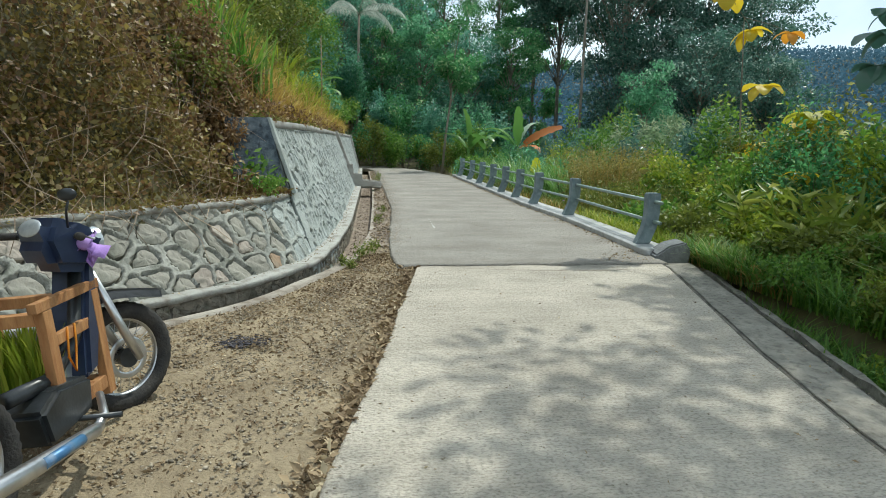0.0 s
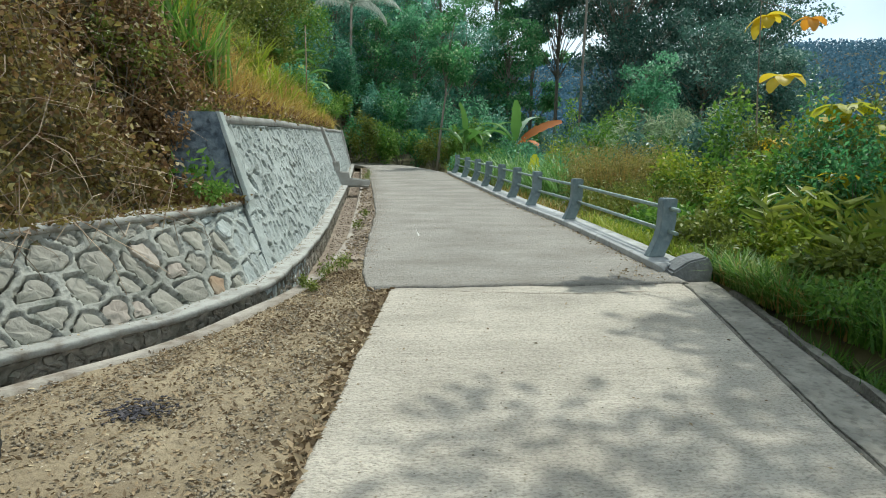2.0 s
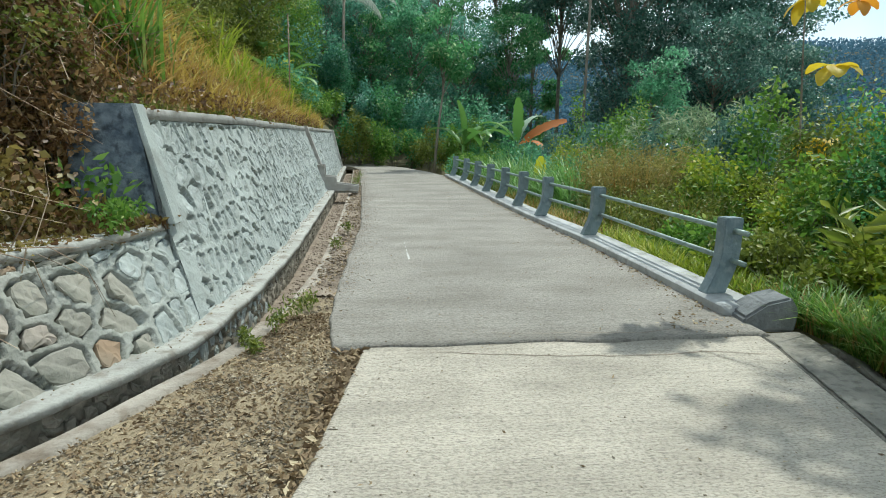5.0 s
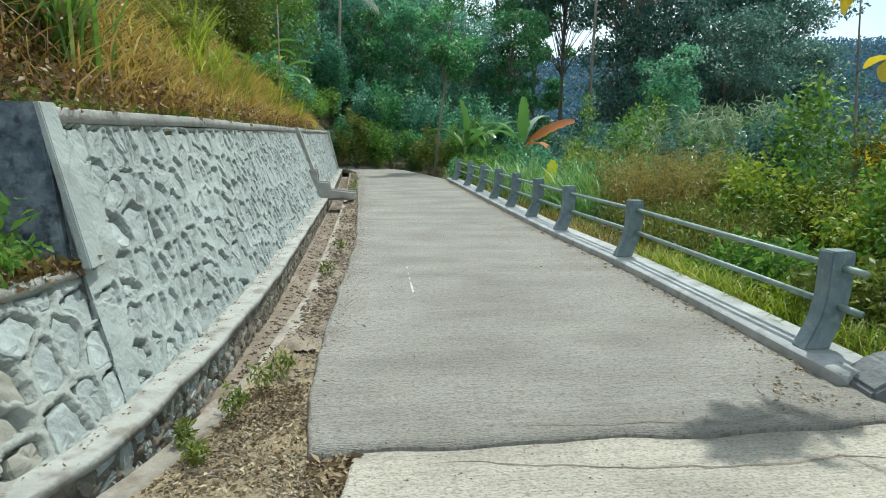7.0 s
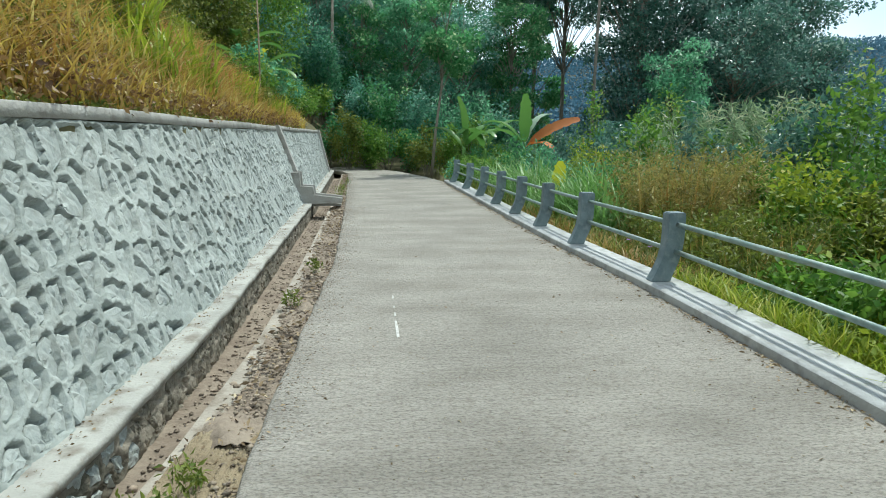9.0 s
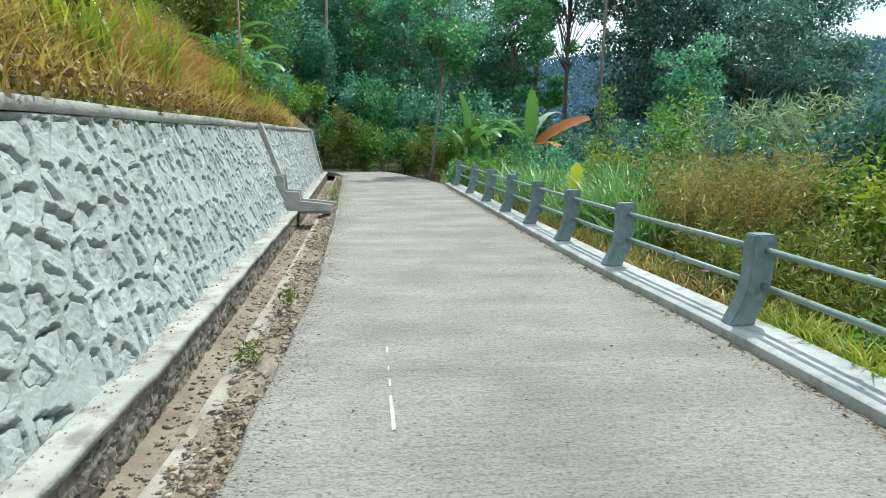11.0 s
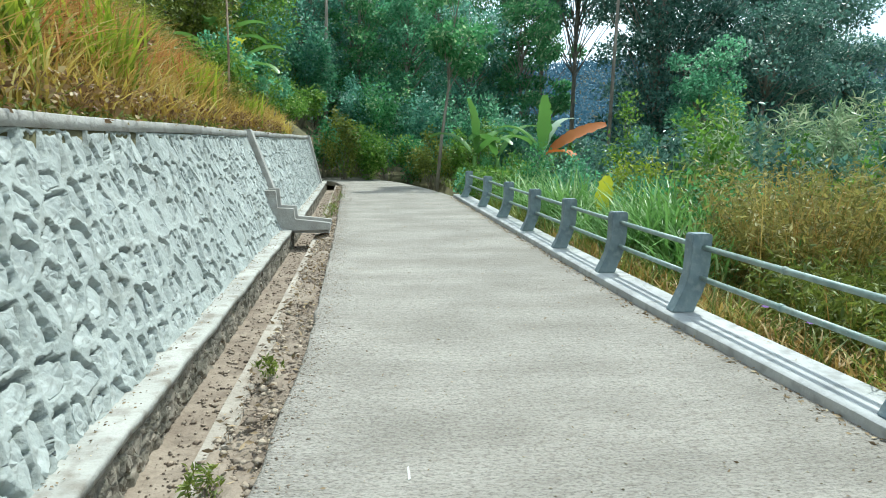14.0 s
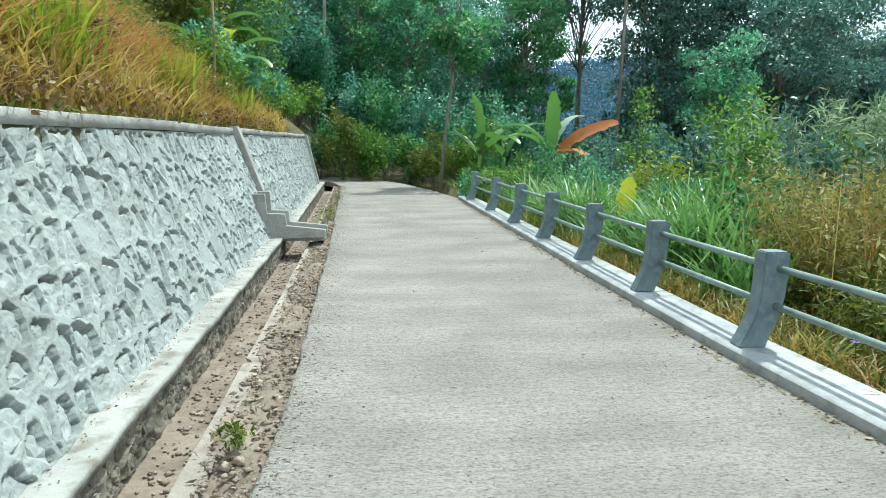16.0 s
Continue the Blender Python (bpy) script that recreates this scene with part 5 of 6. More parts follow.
def ginger(base, stalks, height, label):
    """Leaning stalks with long pointed leaves on alternate sides."""
    t = thing("ginger_clump", label, "broad-leaved plant", "ginger clumps", pose(*base))
    arr = []
    for k in range(stalks):
        a = rng.uniform(0, 6.283)
        h = height * rng.uniform(0.7, 1.1)
        b = np.array([math.cos(a) * h * 0.38, math.sin(a) * h * 0.38, h])
        o = np.array([rng.normal(0, 0.16), rng.normal(0, 0.16), -0.05])
        part("stalk", tubed([o, o + b * np.array([0.35, 0.35, 0.55]), o + b], [0.012, 0.010, 0.005], 6), L_BROAD, t, smooth=True)
        u = np.linspace(0.3, 1.0, 10)
        c = o + b * np.stack([u ** 1.5, u ** 1.5, u], -1)
        sd = np.array([-math.sin(a), math.cos(a), 0]) * np.where(np.arange(10) % 2, 1, -1)[:, None]
        arr.append(leaf_arrays(c, rng.uniform(0.28, 0.46, 10), 0.20, -0.15, out=sd * 1.6 + np.array([0, 0, 0.5]), spread=0.35))
    link_mesh("foliage", from_arrays("foliage", *merge(arr)), L_BROAD, t)
    return t


for x, y, h in ((5.7, 7.3, 1.15), (6.2, 7.9, 1.35), (5.5, 8.0, 1.1), (6.6, 8.8, 1.4), (6.3, 7.0, 1.2), (5.2, 6.6, 0.85)):
    ginger((x, y, gz(x, y)), 11, h, "clump of leafy stalks with long pointed yellow-green leaves")

# plants on the downhill side of the near road
for i in range(46):
    y = rng.uniform(1.2, 9.5)
    x = 4.35 + rng.uniform(0.25, 4.0) - max(5 - y, 0) * 0.12
    s = rng.uniform(0.7, 1.1)
    hgt = (0.55 + 0.34 * (x - 4.5)) * s
    bush("bush", (x, y, float(ground_z(x, y))), (0.75 * s, 0.75 * s, max(hgt, 0.45)), (L_GREEN, L_OLIVE, L_LIME, L_LIME)[i % 4], "leafy wild bush below the road edge", 1900, 0.085)
for i in range(18):
    y = rng.uniform(1.5, 6.8)
    x = float(soft(OUT_LIP, y)) + rng.uniform(0.35, 1.1)
    bush("bush", (x, y, gz(x, y)), (0.4, 0.4, rng.uniform(0.35, 0.6)), (L_GREEN, L_LIME, L_OLIVE)[i % 3], "low leafy bush at the drain edge", 900, 0.06)
y = rng.uniform(0.5, 7.6, 12000)
x = soft(OUT_LIP, y) + 0.11 + rng.uniform(0, 1, 12000) ** 1.8 * 1.6
P = on_ground(x, y)
stuff("edge_grass", [blade_arrays(P, rng.uniform(0.15, 0.55, len(P)), 0.013, 0.8)], L_GREEN, "green grass hanging over the road edge", "grass")
y = rng.uniform(5.2, 8.0, 2200)
x = soft(OUT_LIP, np.minimum(y, 6.9)) + 0.12 + rng.uniform(0, 1, 2200) ** 1.3 * 1.0
stuff("edge_straw", [blade_arrays(on_ground(x, y), rng.uniform(0.12, 0.4, 2200), 0.012, 0.7)], L_STRAW, "yellowed grass beside the marker block", "grass")
for y, x, s in ((7.0, 5.9, 1.5), (7.8, 6.5, 1.6), (6.2, 6.2, 1.4), (5.4, 5.7, 1.2), (8.4, 7.2, 1.5), (4.6, 5.2, 1.0), (4.0, 4.7, 0.8)):
    grass_clump("broadleaf_clump", (x, y, float(ground_z(x, y))), s, L_BROAD, "clump of broad arching yellow-green leaves", 60, 0.28, 0.09, 0.5)


def big_leaf_plant(base, tip, clusters, label):
    """A thin sapling stem with whorls of very large rounded leaves."""
    t = thing("sapling", label, "sapling", "big-leaved saplings", pose(*base))
    top = Vector(tip) - Vector(base)
    stem = [Vector((0, 0, -0.1)), top * 0.35 + Vector((0.06, 0, 0)), top * 0.7 + Vector((0.04, 0.03, 0)), top]
    part("stem", tubed(stem, [0.028, 0.022, 0.016, 0.008], 7), M_BARK, t, smooth=True)
    for place, size, count, mtl in clusters:
        c = Vector(place) - Vector(base)
        # the whorl's twig grows from the nearest place of the stem
        s = stem[3] if c.z > top.z * 0.95 else top * min(max((c.z - 0.1) / top.z, 0.1), 0.95)
        part("twig", tubed([s, s.lerp(c, 0.6) + Vector((0, 0, 0.04)), c], [0.009, 0.007, 0.005], 5), M_BARK, t, smooth=True)
        for k in range(count):
            a = 6.283 * k / count + rng.uniform(-0.4, 0.4)
            h, sd = Vector((math.cos(a), math.sin(a), 0)), Vector((-math.sin(a), math.cos(a), 0))
            bm = bmesh.new()
            rows, q, el0 = [], c.copy(), rng.uniform(-0.5, 0.5)
            L = size * rng.uniform(0.75, 1.1)
            for i in range(9):
                u = i / 8
                el = el0 - 1.1 * u
                if i:
                    q = q + (h * math.cos(el) + Vector((0, 0, math.sin(el)))) * (L / 8)
                w = L * 0.72 * (math.sin(math.pi * min(u * 0.93 + 0.04, 1)) ** 0.7) * (1 + 0.06 * math.sin(i * 2.3 + k))
                rows.append([bm.verts.new(q - sd * w / 2 + Vector((0, 0, w * 0.10))), bm.verts.new(q - sd * w / 4 + Vector((0, 0, w * 0.08))), bm.verts.new(q), bm.verts.new(q + sd * w / 4 + Vector((0, 0, w * 0.08))), bm.verts.new(q + sd * w / 2 + Vector((0, 0, w * 0.10)))])
            for r, s2 in zip(rows, rows[1:]):
                for j in range(4):
                    bm.faces.new((r[j], r[j + 1], s2[j + 1], s2[j]))
            part("leaf", bm, mtl, t, smooth=True)
    return t


big_leaf_plant((8.0, 12.5, gz(8.0, 12.5)), (8.2, 13.2, 4.3), [((8.75, 13.8, 4.15), 0.50, 6, L_YELLOW), ((8.15, 12.2, 2.75), 0.48, 6, L_YELLOW), ((7.6, 13.0, 4.75), 0.55, 6, L_YELLOW), ((8.2, 12.5, 1.55), 0.48, 6, L_YELLOW), ((9.6, 13.6, 4.1), 0.4, 4, L_ORANGE)], "tall thin sapling with large sunlit yellow leaves")
big_leaf_plant((7.0, 9.3, gz(7, 9.3)), (7.1, 9.3, 2.0), [((7.1, 9.3, 2.05), 0.5, 7, L_YELLOWGREEN), ((7.0, 9.2, 1.85), 0.46, 6, L_YELLOW), ((7.3, 9.1, 1.75), 0.4, 4, L_YELLOWGREEN)], "sapling topped by broad backlit yellow-green leaves")
big_leaf_plant((5.95, 7.9, gz(5.95, 7.9)), (6.0, 7.9, 1.1), [((6.0, 7.9, 1.15), 0.26, 5, L_YELLOW)], "small sapling with yellow leaves in the grass")
# hanging branch of the shade tree, built as a sapling, shade in its leaf colour
big_leaf_plant((5.6, 4.9, gz(5.6, 4.9)), (4.75, 5.0, 3.0), [((4.28, 4.85, 2.45), 0.32, 6, L_FAR), ((4.3, 4.9, 2.2), 0.30, 6, L_FAR), ((4.36, 4.9, 2.65), 0.28, 5, L_FAR)], "drooping branch leaves on an added stem, coloured dark for shade")

# thin pale leaning tree at the bend, and a coconut palm behind it
tree("tree", (3.55, 29.6, gz(4.2, 29.6)), 7.0, 1.5, L_MID, "thin pale-stemmed tree leaning at the bend", 3500, 0.18, 0.055, lean=(0.75, 0.3), clumps=16, low=0.62)


def palm(base, height, fronds, label):
    """A palm: slender ringed trunk and drooping feathered fronds."""
    t = thing("palm", label, "palm tree", "coconut palms", pose(*base))
    part("trunk", tubed([(0, 0, -0.3), (0.05, 0, height * 0.5), (0.15, 0.05, height)], [0.10, 0.08, 0.065], 10), M_BARK, t, smooth=True)
    for az, up, L in fronds:
        a = radians(az)
        h, sd = Vector((math.cos(a), math.sin(a), 0)), Vector((-math.sin(a), math.cos(a), 0))
        c, rib, leaf_p, leaf_d = Vector((0.15, 0.05, height)), [], [], []
        for i in range(19):
            q = i / 18
            el = radians(up) - q * 1.9
            if i:
                c = c + (h * math.cos(el) + Vector((0, 0, math.sin(el)))) * (L / 18)
            rib.append(c.copy())
        fr = part("frond", tubed(rib, [0.03 - 0.0014 * i for i in range(19)], 5), L_PALM, t, smooth=True)
        v, f = [], []
        for i in range(3, 19):
            for s in (-1, 1):
                for k in (0, 0.5):
                    p0 = rib[i] if k == 0 or i == 18 else rib[i].lerp(rib[i + 1], k)
                    ln = 0.55 * math.sin(math.pi * min(i / 19 + 0.05, 1)) + 0.12
                    tip = p0 + (sd * s * 0.75 + Vector((0, 0, -0.75)) + h * 0.25) * ln
                    w = h * 0.022
                    o = len(v)
                    v += [tuple(p0 - w), tuple(p0 + w), tuple(p0.lerp(tip, 0.6) + w), tuple(tip), tuple(p0.lerp(tip, 0.6) - w)]
                    f.append((o, o + 1, o + 2, o + 3, o + 4))
        me = bpy.data.meshes.new("leaflet_fringe")
        me.from_pydata(v, [], f)
        link_mesh("leaflet_fringe", me, L_PALM, fr)
    return t


palm((-0.6, 37.4, gz(-0.6, 37.4)), 8.4, [(0, 55, 3.2), (50, 50, 3.2), (110, 45, 3.2), (170, 45, 3.2), (230, 50, 3.0), (290, 60, 3.0), (330, 30, 2.8)], "coconut palm with grey-green drooping fronds")
palm((13.2, 38, gz(13.2, 38)), 14.5, [(190, 40, 3.4), (240, 35, 3.4), (300, 45, 3.4), (150, 30, 3.4), (30, 40, 3.4), (90, 40, 3.4)], "coconut palm with pale fronds against the sky")

stake = thing("stake", "thin pale bamboo stake standing in the slope grass", "stake", m=pose(-1.45, 20.3, gz(-1.45, 20.3)))
part("pole", tubed([(0, 0, -0.2), (0.03, 0, 1.3), (0.02, 0.05, 2.7)], [0.022, 0.02, 0.014], 8), M_TWIG, stake, smooth=True)

# woods on the far hill, their haze put into the leaf colour
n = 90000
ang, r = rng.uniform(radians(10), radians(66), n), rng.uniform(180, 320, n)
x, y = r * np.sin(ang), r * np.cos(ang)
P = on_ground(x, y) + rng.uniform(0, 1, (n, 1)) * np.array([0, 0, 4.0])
stuff("far_woods", [leaf_arrays(P, rng.uniform(0.7, 1.5, n), 0.7, 0.0)], L_HILL, "far hill woods with blue haze put into their leaf colour", "woods")

# ---------------------------------------------------------------- motorcycle with a timber carrier
BIKE = pose(-1.40, 2.17, 0.01, 0, -6, -4)
bike = thing("motorcycle", "dark blue step-through motorcycle parked on the gravel verge", "motorcycle", m=BIKE)


def ring(bm, R, r, seg=40, sides=10, tread=0.0, squash=1.0):
    """A ring round the x axis."""
    rows = []
    for i in range(seg):
        a = 2 * math.pi * i / seg
        c, s = math.cos(a), math.sin(a)
        row = []
        for k in range(sides):
            b = 2 * math.pi * k / sides
            rr = r * (1 + (tread if (i + k) % 2 and math.cos(b) > 0.2 else 0))
            q = R + rr * math.cos(b)
            row.append(bm.verts.new((rr * math.sin(b) * squash, q * c, q * s)))
        rows.append(row)
    for i in range(seg):
        p, q = rows[i], rows[(i + 1) % seg]
        for k in range(sides):
            bm.faces.new((p[k], p[(k + 1) % sides], q[(k + 1) % sides], q[k]))
    return bm


def disc(bm, r, x0, x1, seg=24, hole=0.0):
    out = [[bm.verts.new((x, r * math.cos(6.28319 * i / seg), r * math.sin(6.28319 * i / seg))) for i in range(seg)] for x in (x0, x1)]
    for i in range(seg):
        bm.faces.new((out[0][i], out[0][(i + 1) % seg], out[1][(i + 1) % seg], out[1][i]))
    bm.faces.new(out[0][::-1])
    bm.faces.new(out[1])
    return bm


def wheel(name, place, turn, R=0.252, r=0.048):
    w = part(name, disc(bmesh.new(), 0.045, -0.05, 0.05), M_BLACKPLASTIC, bike)
    w.location = place
    w.rotation_euler = (0, 0, radians(turn))
    part("tyre", ring(bmesh.new(), R, r, 72, 12, 0.10), M_RUBBER, w, smooth=True)
    part("rim", ring(bmesh.new(), R - 0.038, 0.016, 48, 8, 0, 1.3), M_STEEL, w, "worn bare metal rim", smooth=True)
    for k in range(28):
        a = 6.28319 * k / 28
        b = a + (0.5 if k % 2 else -0.5)
        s = 0.028 if k % 4 < 2 else -0.028
        part("spoke", tubed([(s, 0.05 * math.cos(b), 0.05 * math.sin(b)), (0, (R - 0.04) * math.cos(a), (R - 0.04) * math.sin(a))], 0.0022, 5), M_STEEL, w)
    return w


fw = wheel("front_wheel", (0, 1.24, 0.30), -30)
bm = bmesh.new()
ring(bm, 0.098, 0.016, 32, 6, 0, 0.2)
for v in bm.verts:
    v.co.x += 0.054
part("brake_disc", bm, M_STEEL, fw)
bm = bmesh.new()
disc(bm, 0.055, 0.057, 0.066, 20)
part("hub_cover", bm, M_BLACKPLASTIC, fw)
wheel("rear_wheel", (0, 0.0, 0.30), 0)
st = Matrix.Rotation(radians(-30), 4, "Z")


def steered(p):
    """A place on the turned front end."""
    v = Vector((p[0], p[1] - 1.12, p[2]))
    v = st @ v
    return (v.x, v.y + 1.12, v.z)


for s in (-1, 1):
    part("fork_leg", tubed([steered((0.075 * s, 1.24, 0.30)), steered((0.075 * s, 1.17, 0.48)), steered((0.07 * s, 1.06, 0.82))], [0.022, 0.024, 0.018], 10), M_STEEL, bike, smooth=True)
bm = bmesh.new()
rows = []
for i in range(13):
    q = i / 12
    a = radians(55 + 60 * q)
    c = (0, 1.47 - 0.46 * q, 0.625 + 0.075 * math.sin(1.7 * q) - 0.10 * max(q - 0.75, 0))
    w = 0.035 + 0.045 * math.sin(math.pi * (0.12 + 0.75 * q))
    rows.append([bm.verts.new(steered((x * w, c[1] - (abs(x) ** 2) * 0.03 * math.cos(a), c[2] - (abs(x) ** 2) * 0.045))) for x in (-1, -0.6, 0, 0.6, 1)])
for p, q in zip(rows, rows[1:]):
    for k in range(4):
        bm.faces.new((p[k], p[k + 1], q[k + 1], q[k]))
bmesh.ops.solidify(bm, geom=bm.faces[:], thickness=0.006)
part("front_fender", bm, M_BLACKPLASTIC, bike, smooth=True)
# headlamp cowl, meter glass, headlamp and handlebar
bm = bmesh.new()
extrude_outline(bm, [(-0.13, -0.13), (-0.17, 0.02), (-0.12, 0.13), (0.0, 0.10), (0.13, 0.02), (0.15, -0.06), (0.06, -0.17)], "x", -0.135, 0.135, 0.045)
for v in bm.verts:
    v.co.x *= 1.0 - 0.9 * max(-v.co.z - 0.02, 0) - 0.8 * max(v.co.y, 0)
cowl = part("headlamp_cowl", bm, M_BLUEPLASTIC, bike)
cowl.location, cowl.rotation_euler = (-0.03, 0.96, 1.0), (0, 0, radians(-30))
bm = bmesh.new()
bmesh.ops.create_uvsphere(bm, u_segments=20, v_segments=10, radius=1.0)
for v in bm.verts:
    v.co = Vector((v.co.x * 0.09, v.co.y * 0.045, v.co.z * 0.012))
glass = part("meter_glass", bm, M_LENS, cowl, "pale clear meter glass", smooth=True)
glass.location, glass.rotation_euler = (0, -0.140, 0.08), (radians(62), 0, 0)
bm = bmesh.new()
disc(bm, 0.07, -0.02, 0.02, 20)
lamp = part("headlamp", bm, M_LENS, cowl, "clear headlamp glass")
lamp.location, lamp.rotation_euler = (0, 0.14, -0.03), (0, 0, radians(90))
part("handlebar", tubed([steered((-0.34, 0.88, 1.03)), steered((-0.2, 0.95, 1.02)), steered((0, 0.97, 1.0)), steered((0.2, 0.95, 1.02)), steered((0.34, 0.88, 1.03))], 0.013, 10), M_BLACKPLASTIC, bike, smooth=True)
for s in (-1, 1):
    part("grip", tubed([steered((0.25 * s, 0.925, 1.025)), steered((0.35 * s, 0.875, 1.03))], 0.019, 10), M_RUBBER, bike, smooth=True)
    part("brake_lever", tubed([steered((0.2 * s, 0.97, 1.02)), steered((0.34 * s, 0.94, 1.01))], 0.006, 6), M_STEEL, bike, smooth=True)
    if s < 0:
        continue
    m = part("mirror", tubed([steered((0.17 * s, 0.93, 1.03)), steered((0.2 * s, 0.92, 1.14)), steered((0.23 * s, 0.92, 1.19))], 0.006, 6), M_BLACKPLASTIC, bike, smooth=True)
    bm = bmesh.new()
    bmesh.ops.create_uvsphere(bm, u_segments=14, v_segments=8, radius=1.0)
    for v in bm.verts:
        v.co = Vector((v.co.x * 0.045, v.co.y * 0.016, v.co.z * 0.03)) + Vector(steered((0.24 * s, 0.915, 1.22)))
    part("mirror_head", bm, M_BLACKPLASTIC, m, smooth=True)
# purple cloth knotted on the cowl
bm = bmesh.new()
for k in range(6):
    a = rng.uniform(0, 6.28)
    L = rng.uniform(0.05, 0.09)
    p0 = Vector((0.10, 0.90, 0.98))
    q = p0 + Vector((math.cos(a) * L, 0.03, math.sin(a) * L - 0.05))
    sd = Vector((0.0, 0.020, 0.012))
    rr = [[bm.verts.new(p0.lerp(q, u) + sd * w + Vector((0.02 * math.sin(u * 5 + k), 0, 0))) for w in (-1 - u, 0, 1 + u)] for u in (0, 0.33, 0.66, 1)]
    for x, y in zip(rr, rr[1:]):
        for j in range(2):
            bm.faces.new((x[j], x[j + 1], y[j + 1], y[j]))
bmesh.ops.create_icosphere(bm, subdivisions=2, radius=0.035, matrix=Matrix.Translation((0.10, 0.90, 0.98)))
bmesh.ops.solidify(bm, geom=[f for f in bm.faces if len(f.verts) == 4], thickness=0.003)
part("cloth_knot", bm, M_RIBBON, bike, "purple cloth tied to the headlamp", smooth=True)
# leg shield, frame, engine, seat, tail
bm = bmesh.new()
extrude_outline(bm, [(0.98, 0.92), (1.03, 0.90), (1.0, 0.6), (0.90, 0.36), (0.80, 0.34), (0.86, 0.6)], "x", -0.12, 0.06, 0.02)
part("leg_shield", bm, M_BLUEPLASTIC, bike, smooth=False)
part("down_tube", tubed([(0, 0.98, 0.9), (0, 0.85, 0.55), (0, 0.6, 0.42), (0, 0.3, 0.45)], 0.035, 10), M_BLACKPLASTIC, bike, smooth=True)
bm = bmesh.new()
extrude_outline(bm, [(0.72, 0.22), (0.75, 0.38), (0.5, 0.42), (0.35, 0.36), (0.38, 0.2)], "x", -0.12, 0.10, 0.02)
part("engine", bm, M_BLACKPLASTIC, bike)
bm = bmesh.new()
extrude_outline(bm, [(0.12, 0.62), (0.10, 0.74), (-0.1, 0.78), (-0.65, 0.82), (-0.7, 0.76), (-0.3, 0.66)], "x", -0.13, 0.13, 0.03)
part("seat", bm, M_BLACKPLASTIC, bike)
bm = bmesh.new()
extrude_outline(bm, [(0.12, 0.45), (0.12, 0.64), (-0.2, 0.68), (-0.65, 0.78), (-0.7, 0.68), (-0.2, 0.5)], "x", -0.10, 0.10, 0.025)
part("side_panel", bm, M_BLUEPLASTIC, bike)
bm = bmesh.new()
tube(bm, [(0.10, 0.78, 0.27), (0.16, 0.68, 0.20), (0.20, 0.52, 0.20)], [0.018, 0.02, 0.022], 12)
ex = part("exhaust_pipe", bm, M_STEEL, bike, smooth=True)
part("muffler", tubed([(0.20, 0.56, 0.20), (0.205, 0.5, 0.205), (0.21, 0.0, 0.28), (0.21, -0.35, 0.34), (0.21, -0.38, 0.345)], [0.020, 0.030, 0.036, 0.036, 0.024], 16), M_STEEL, ex, smooth=True)
part("heat_shield", tubed([(0.23, 0.36, 0.235), (0.235, 0.1, 0.27)], 0.022, 12), M_BLUEPAINT, ex, "blue heat shield", smooth=True)
part("footpeg_bar", tubed([(-0.25, 0.62, 0.22), (0.27, 0.62, 0.22)], 0.014, 8), M_BLACKPLASTIC, bike, smooth=True)
for s in (-0.09, 0.09):
    part("shock", tubed([(s, 0.0, 0.32), (s, 0.12, 0.62)], 0.022, 10), M_STEEL, bike, smooth=True)
part("side_stand", tubed([(-0.1, 0.55, 0.25), (-0.22, 0.5, 0.02)], 0.011, 8), M_STEEL, bike, smooth=True)

# timber carrier slung across the step-through
crate = thing("timber_carrier", "orange-brown timber carrier frame slung on the motorcycle", "wooden carrier", m=BIKE)


def beam(x0, y0, z0, x1, y1, z1):
    part("board", boxed(x0, y0, z0, x1, y1, z1, 0.004), M_WOOD, crate)


CX0, CX1, CY0, CY1, CZ0, CZ1 = -0.46, 0.04, 0.58, 0.98, 0.22, 0.74
for x in (CX0, CX1):
    for y in (CY0, CY1):
        beam(x - 0.022, y - 0.032, CZ0 - 0.02, x + 0.022, y + 0.032, CZ1)
for x in (CX0, CX1):
    beam(x - 0.020, CY0 - 0.07, CZ1 + 0.002, x + 0.020, CY1 + 0.05, CZ1 + 0.047)
    beam(x - 0.019, CY0 + 0.034, CZ0 + 0.02, x + 0.019, CY1 - 0.034, CZ0 + 0.085)
    beam(x - 0.017, CY0 + 0.034, 0.57, x + 0.017, CY1 - 0.034, 0.62)
for y in (CY0, CY1):
    beam(CX0 + 0.024, y - 0.028, CZ1 - 0.06, CX1 - 0.024, y + 0.028, CZ1 - 0.005)
    beam(CX0 + 0.024, y - 0.028, CZ0 + 0.0, CX1 - 0.024, y + 0.028, CZ0 + 0.06)
for k in range(4):
    y = CY0 + 0.06 + k * 0.09
    beam(CX0 + 0.022, y, CZ0 + 0.062, CX1 - 0.022, y + 0.07, CZ0 + 0.082)
tin = thing("tin_sheet", "grey galvanised tin sheet standing in the carrier", "tin sheet", m=BIKE)
part("sheet", boxed(-0.03, 0.70, CZ0 + 0.084, -0.024, 0.92, 0.56, 0.001), M_TIN, tin)
n = 260
P = np.stack([rng.uniform(CX0 + 0.05, -0.02, n), rng.uniform(CY0 + 0.03, CY0 + 0.2, n), np.full(n, CZ0 + 0.083)], -1)
fod = thing("grass_bundle", "bundle of cut green grass in the carrier", "grass", m=BIKE)
link_mesh("cut_grass", from_arrays("cut_grass", *blade_arrays(P, rng.uniform(0.25, 0.45, n), 0.014, 0.2)), L_LIME, fod)
cord = thing("cord", "loose orange cord hanging on the carrier", "cord", m=BIKE)
